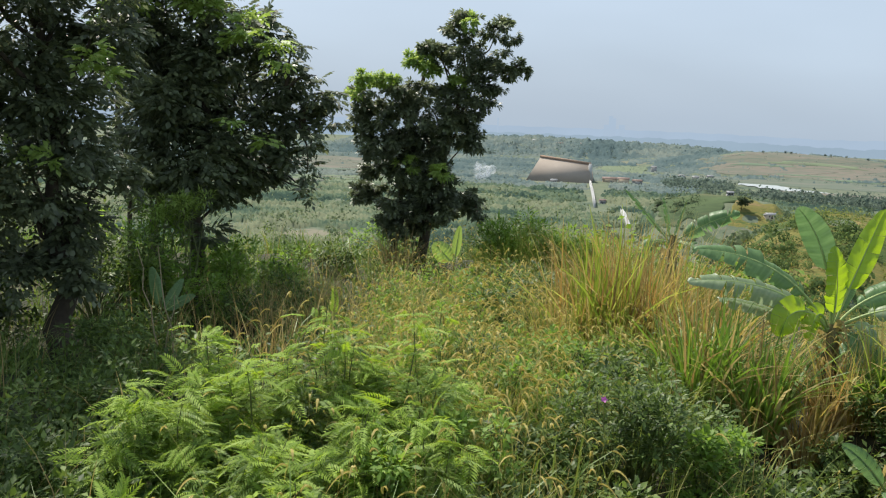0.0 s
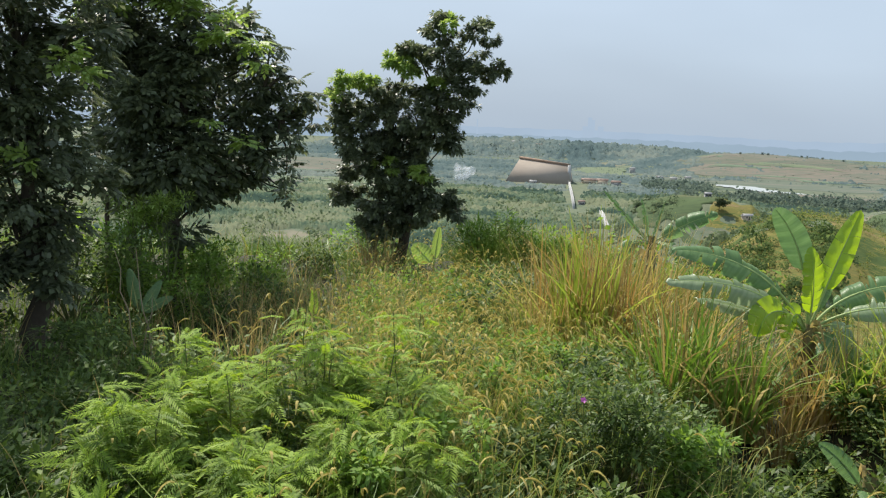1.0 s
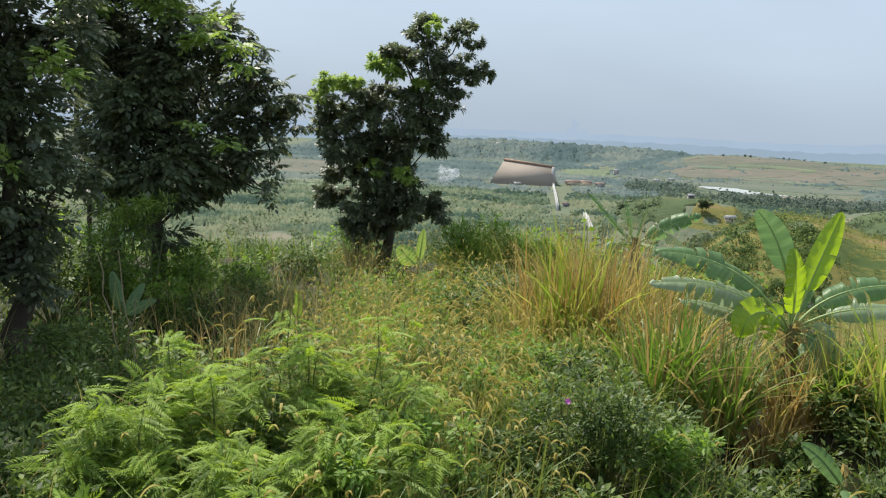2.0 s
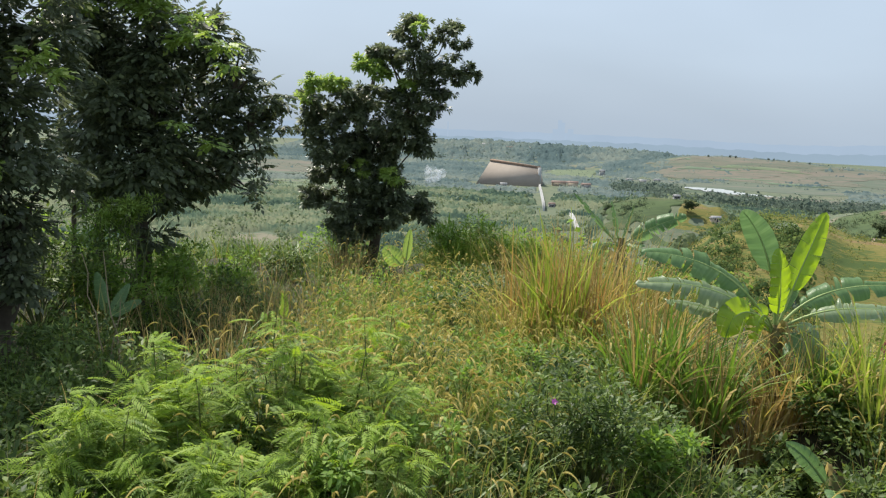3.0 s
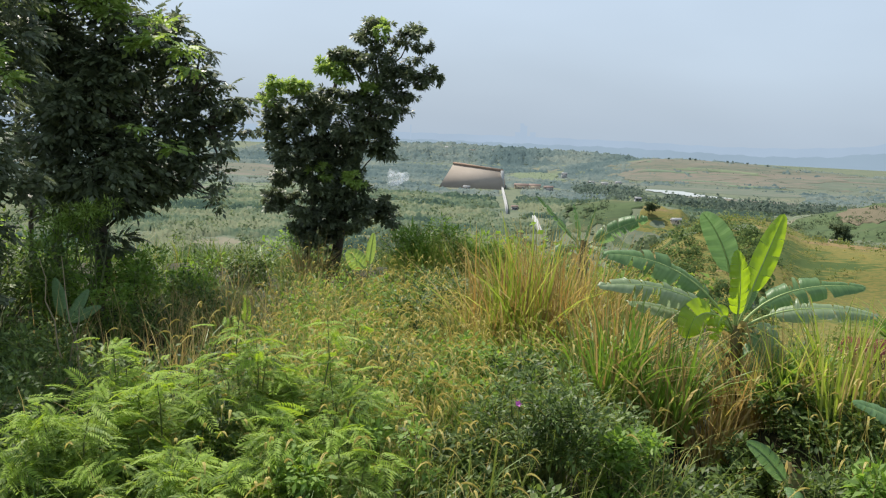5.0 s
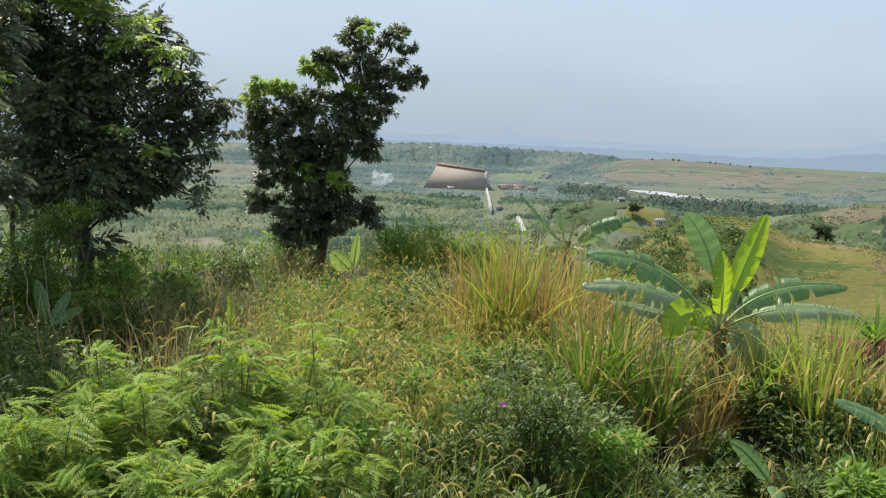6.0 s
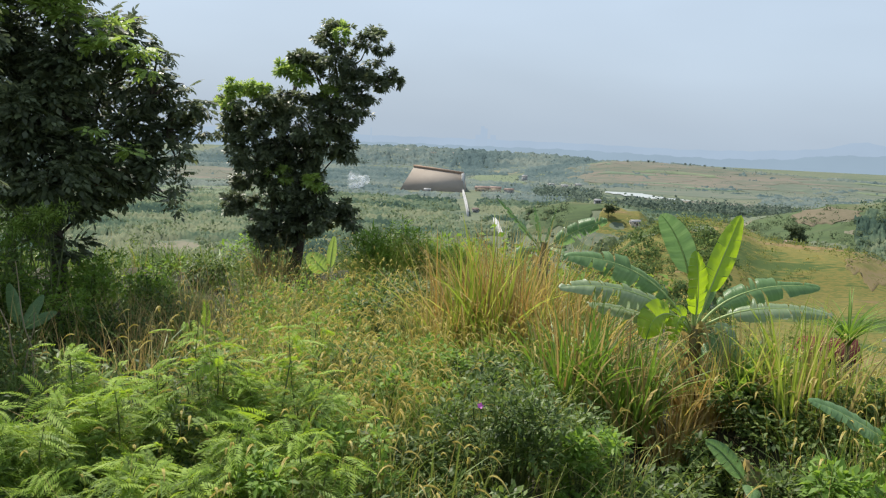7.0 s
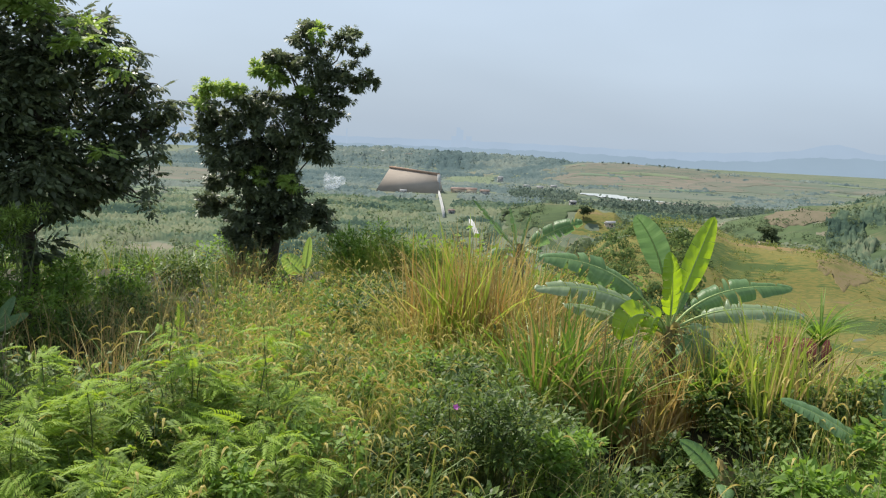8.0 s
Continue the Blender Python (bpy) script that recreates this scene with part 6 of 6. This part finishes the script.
def house(az, d, wide, deep, high, turn, roof, wall, label, z=None):
    root = new("house")
    p = on_slope(az, d)
    root.location = p if z is None else (p[0], p[1], z)
    root.rotation_euler = (0, 0, radians(turn))
    w, e = wide / 2, deep / 2
    solid("wall", [(-w, -e, -2), (w, -e, -2), (w, e, -2), (-w, e, -2), (-w, -e, high), (w, -e, high), (w, e, high), (-w, e, high)], wall, root)
    v = np.array([(-w * 1.12, -e * 1.15, high - 0.1), (w * 1.12, -e * 1.15, high - 0.1), (w * 1.12, e * 1.15, high - 0.1), (-w * 1.12, e * 1.15, high - 0.1), (-w * 1.12, 0, high + deep * 0.3), (w * 1.12, 0, high + deep * 0.3)])
    v = np.concatenate([v, v + (0, 0, 0.15)])
    me = make_mesh("roof", v, np.array([(6, 7, 11, 10), (8, 9, 10, 11), (0, 4, 5, 1), (2, 5, 4, 3), (0, 1, 7, 6), (2, 3, 9, 8)]), np.array([(6, 10, 9), (7, 8, 11), (0, 3, 4), (1, 5, 2)]))
    part("roof", me, roof, root)
    for k in (-0.5, 0.5):
        solid("window", [(w * k - 0.5, -e - 0.06, 1.0), (w * k + 0.5, -e - 0.06, 1.0), (w * k + 0.5, -e + 0.1, 1.0), (w * k - 0.5, -e + 0.1, 1.0), (w * k - 0.5, -e - 0.06, 2.1), (w * k + 0.5, -e - 0.06, 2.1), (w * k + 0.5, -e + 0.1, 2.1), (w * k - 0.5, -e + 0.1, 2.1)], M_DARK, root)
    solid("door", [(-0.5, -e - 0.06, 0), (0.5, -e - 0.06, 0), (0.5, -e + 0.1, 0), (-0.5, -e + 0.1, 0), (-0.5, -e - 0.06, 2.0), (0.5, -e - 0.06, 2.0), (0.5, -e + 0.1, 2.0), (-0.5, -e + 0.1, 2.0)], M_DARK, root)
    return tagged(root, label, "house")


DAM_HOUSES = [
    (6.3, 1290, 26, 12, 6, 5, 0, 1, "long low brown-roofed building by the dam"), (7.1, 1270, 20, 11, 8, -8, 0, 1, "brown-roofed building by the dam"), (7.9, 1255, 16, 10, 7, 12, 0, 0, "brown-roofed house by the dam"),
    (8.8, 1620, 12, 10, 12, 0, 1, 0, "pale house on the valley side"), (10.4, 1500, 12, 9, 5, 20, 1, 0, "pale house among trees"), (11.2, 1480, 14, 9, 5, -10, 1, 0, "pale house among trees")]
FAR_HOUSES = [
    (12.0, 1530, 12, 9, 5, 10, 1, 0, "pale house among trees"), (5.95, 905, 8, 6, 4, 10, 0, 0, "small house beside the canal"), (3.2, 2180, 22, 12, 7, 0, 0, 1, "brown house on the ridge"),
    (1.8, 2200, 20, 12, 6, 10, 1, 0, "pale house on the ridge"), (4.6, 2190, 18, 12, 6, -6, 0, 0, "pale house on the ridge"), (15.5, 612, 9, 6, 3, 15, 1, 1, "small tan hut on a dry knoll"),
    (13.2, 640, 6, 5, 3, 0, 1, 0, "small pale hut on a knoll"), (24.2, 335, 4.5, 4, 2.2, -10, 0, 0, "small hut on a golden slope"), (3.0, 1215, 12, 8, 4, 0, 1, 0, "pale shed below the dam")]
for az, d, w, e, h, tn, rf, wl, lab in DAM_HOUSES + FAR_HOUSES:
    house(az, d, w * 0.7, e * 0.7, h * 0.75, tn, M_ROOFS[rf], M_WALLS[wl], lab)
house(26.7, 50, 2.4, 2.2, 2.1, -12, M_ROOFS[2], M_WALLS[1], "hut with a rusty red sheet roof below the hill", float(on_slope(26.7, 50)[2]) + 1.3)


def hill_tree(az, d, high, seed, label):
    r = np.random.RandomState(seed)
    root = new("tree")
    p = on_slope(az, d)
    root.location = p
    part("trunk", make_mesh("trunk", *tube(bent_line((0, 0, -0.3), (0.2, 0, high * 0.7), 0, 6, 0.04), np.linspace(0.05, 0.015, 6) * high * 0.5, 7)), M_BARK, root)
    cl = [(r.normal(0, 0.16) * high, r.normal(0, 0.16) * high, high * r.uniform(0.35, 0.9), high * r.uniform(0.10, 0.2)) for _ in range(11)]
    v, q = crown_sprigs(cl, (3600 if d < 700 else 500) / high ** 1.8, high * (0.10 if d < 700 else 0.2), SPRIG, 0.1, seed)
    part("crown", make_mesh("crown", v, q), M_WOOD_RIDGE if d > 1000 else M_WOOD_FAR, root)
    return tagged(root, label, "tree")


hill_tree(24.6, 345, 9.5, 71, "lone rounded tree on a golden slope")
hill_tree(20.6, 200, 7.0, 72, "dark tree below a golden slope")
hill_tree(19.9, 205, 6.0, 73, "dark tree below a golden slope")
hill_tree(13.9, 615, 9, 74, "lone tree on a knoll")
for k, (az, d) in enumerate(((14.8, 1890), (16.0, 1895), (16.3, 1890), (18.1, 1900), (18.4, 1890), (19.2, 1895), (20.3, 1890))):
    hill_tree(az, d, 5.0, 80 + k, "far tree on the upland skyline")


# the towers glow in haze colour too, so they fade into the sky
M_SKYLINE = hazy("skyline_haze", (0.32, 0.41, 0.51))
for k, (az, w, top) in enumerate(((6.15, 16, 66), (6.35, 14, 56), (5.9, 22, 26), (6.8, 24, 28), (-0.5, 6, 38))):
    tw = new("tower_block")
    tw.location = at(az, 4350, -60)
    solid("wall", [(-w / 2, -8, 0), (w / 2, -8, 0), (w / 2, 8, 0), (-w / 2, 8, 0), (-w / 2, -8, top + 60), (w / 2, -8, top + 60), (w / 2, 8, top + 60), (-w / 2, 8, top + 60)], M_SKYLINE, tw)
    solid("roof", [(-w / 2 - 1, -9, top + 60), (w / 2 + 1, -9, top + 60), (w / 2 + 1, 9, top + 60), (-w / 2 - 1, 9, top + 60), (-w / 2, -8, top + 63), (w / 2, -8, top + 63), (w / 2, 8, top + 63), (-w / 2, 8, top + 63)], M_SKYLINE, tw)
    tagged(tw, "faint tower block in the haze on the horizon", "building", "distant towers")


# smoke of a field fire
def smoke_material():
    m = bpy.data.materials.new("thin_smoke")
    m.use_nodes = True
    nt = m.node_tree
    nt.nodes.remove(nt.nodes["Principled BSDF"])
    df = nt.nodes.new("ShaderNodeBsdfDiffuse")
    df.inputs["Color"].default_value = (0.8, 0.83, 0.86, 1)
    tl = nt.nodes.new("ShaderNodeBsdfTranslucent")
    tl.inputs["Color"].default_value = (0.8, 0.83, 0.86, 1)
    both = nt.nodes.new("ShaderNodeMixShader")
    tp = nt.nodes.new("ShaderNodeBsdfTransparent")
    mix = nt.nodes.new("ShaderNodeMixShader")
    no = nt.nodes.new("ShaderNodeTexNoise")
    no.inputs["Scale"].default_value = 0.06
    no.inputs["Detail"].default_value = 6
    co = nt.nodes.new("ShaderNodeTexCoord")
    mr = nt.nodes.new("ShaderNodeMapRange")
    mr.inputs["From Min"].default_value = 0.36
    mr.inputs["From Max"].default_value = 0.72
    mr.inputs["To Min"].default_value = 0.0
    mr.inputs["To Max"].default_value = 0.5
    nt.links.new(co.outputs["Object"], no.inputs["Vector"])
    nt.links.new(no.outputs["Fac"], mr.inputs["Value"])
    nt.links.new(mr.outputs["Result"], mix.inputs["Fac"])
    nt.links.new(df.outputs["BSDF"], both.inputs[1])
    nt.links.new(tl.outputs["BSDF"], both.inputs[2])
    nt.links.new(tp.outputs["BSDF"], mix.inputs[1])
    nt.links.new(both.outputs["Shader"], mix.inputs[2])
    nt.links.new(mix.outputs["Shader"], nt.nodes["Material Output"].inputs["Surface"])
    return m


def smoke(az, d):
    r = np.random.RandomState(91)
    bm = bmesh.new()
    for k in range(12):
        up = r.uniform(0, 1)
        c = Vector((-4 + 26 * (1 - up) * r.uniform(-0.6, 1.2), r.uniform(-8, 8), 3 + 24 * up * r.uniform(0.5, 1)))
        rad = r.uniform(3.5, 8) * (1.1 - 0.5 * up)
        made = bmesh.ops.create_icosphere(bm, subdivisions=2, radius=rad, matrix=Matrix.Translation(c))
        for v in made["verts"]:
            v.co += (v.co - c) * 0.5 * noise.noise(v.co * 0.16)
    for f in bm.faces:
        f.smooth = True
    ob = part("smoke_plume", bm, smoke_material())
    ob.location = on_slope(az, d)
    return tagged(ob, "thin white smoke rising from a field fire", "smoke", kind="stuff")


smoke(-1.3, 1180)
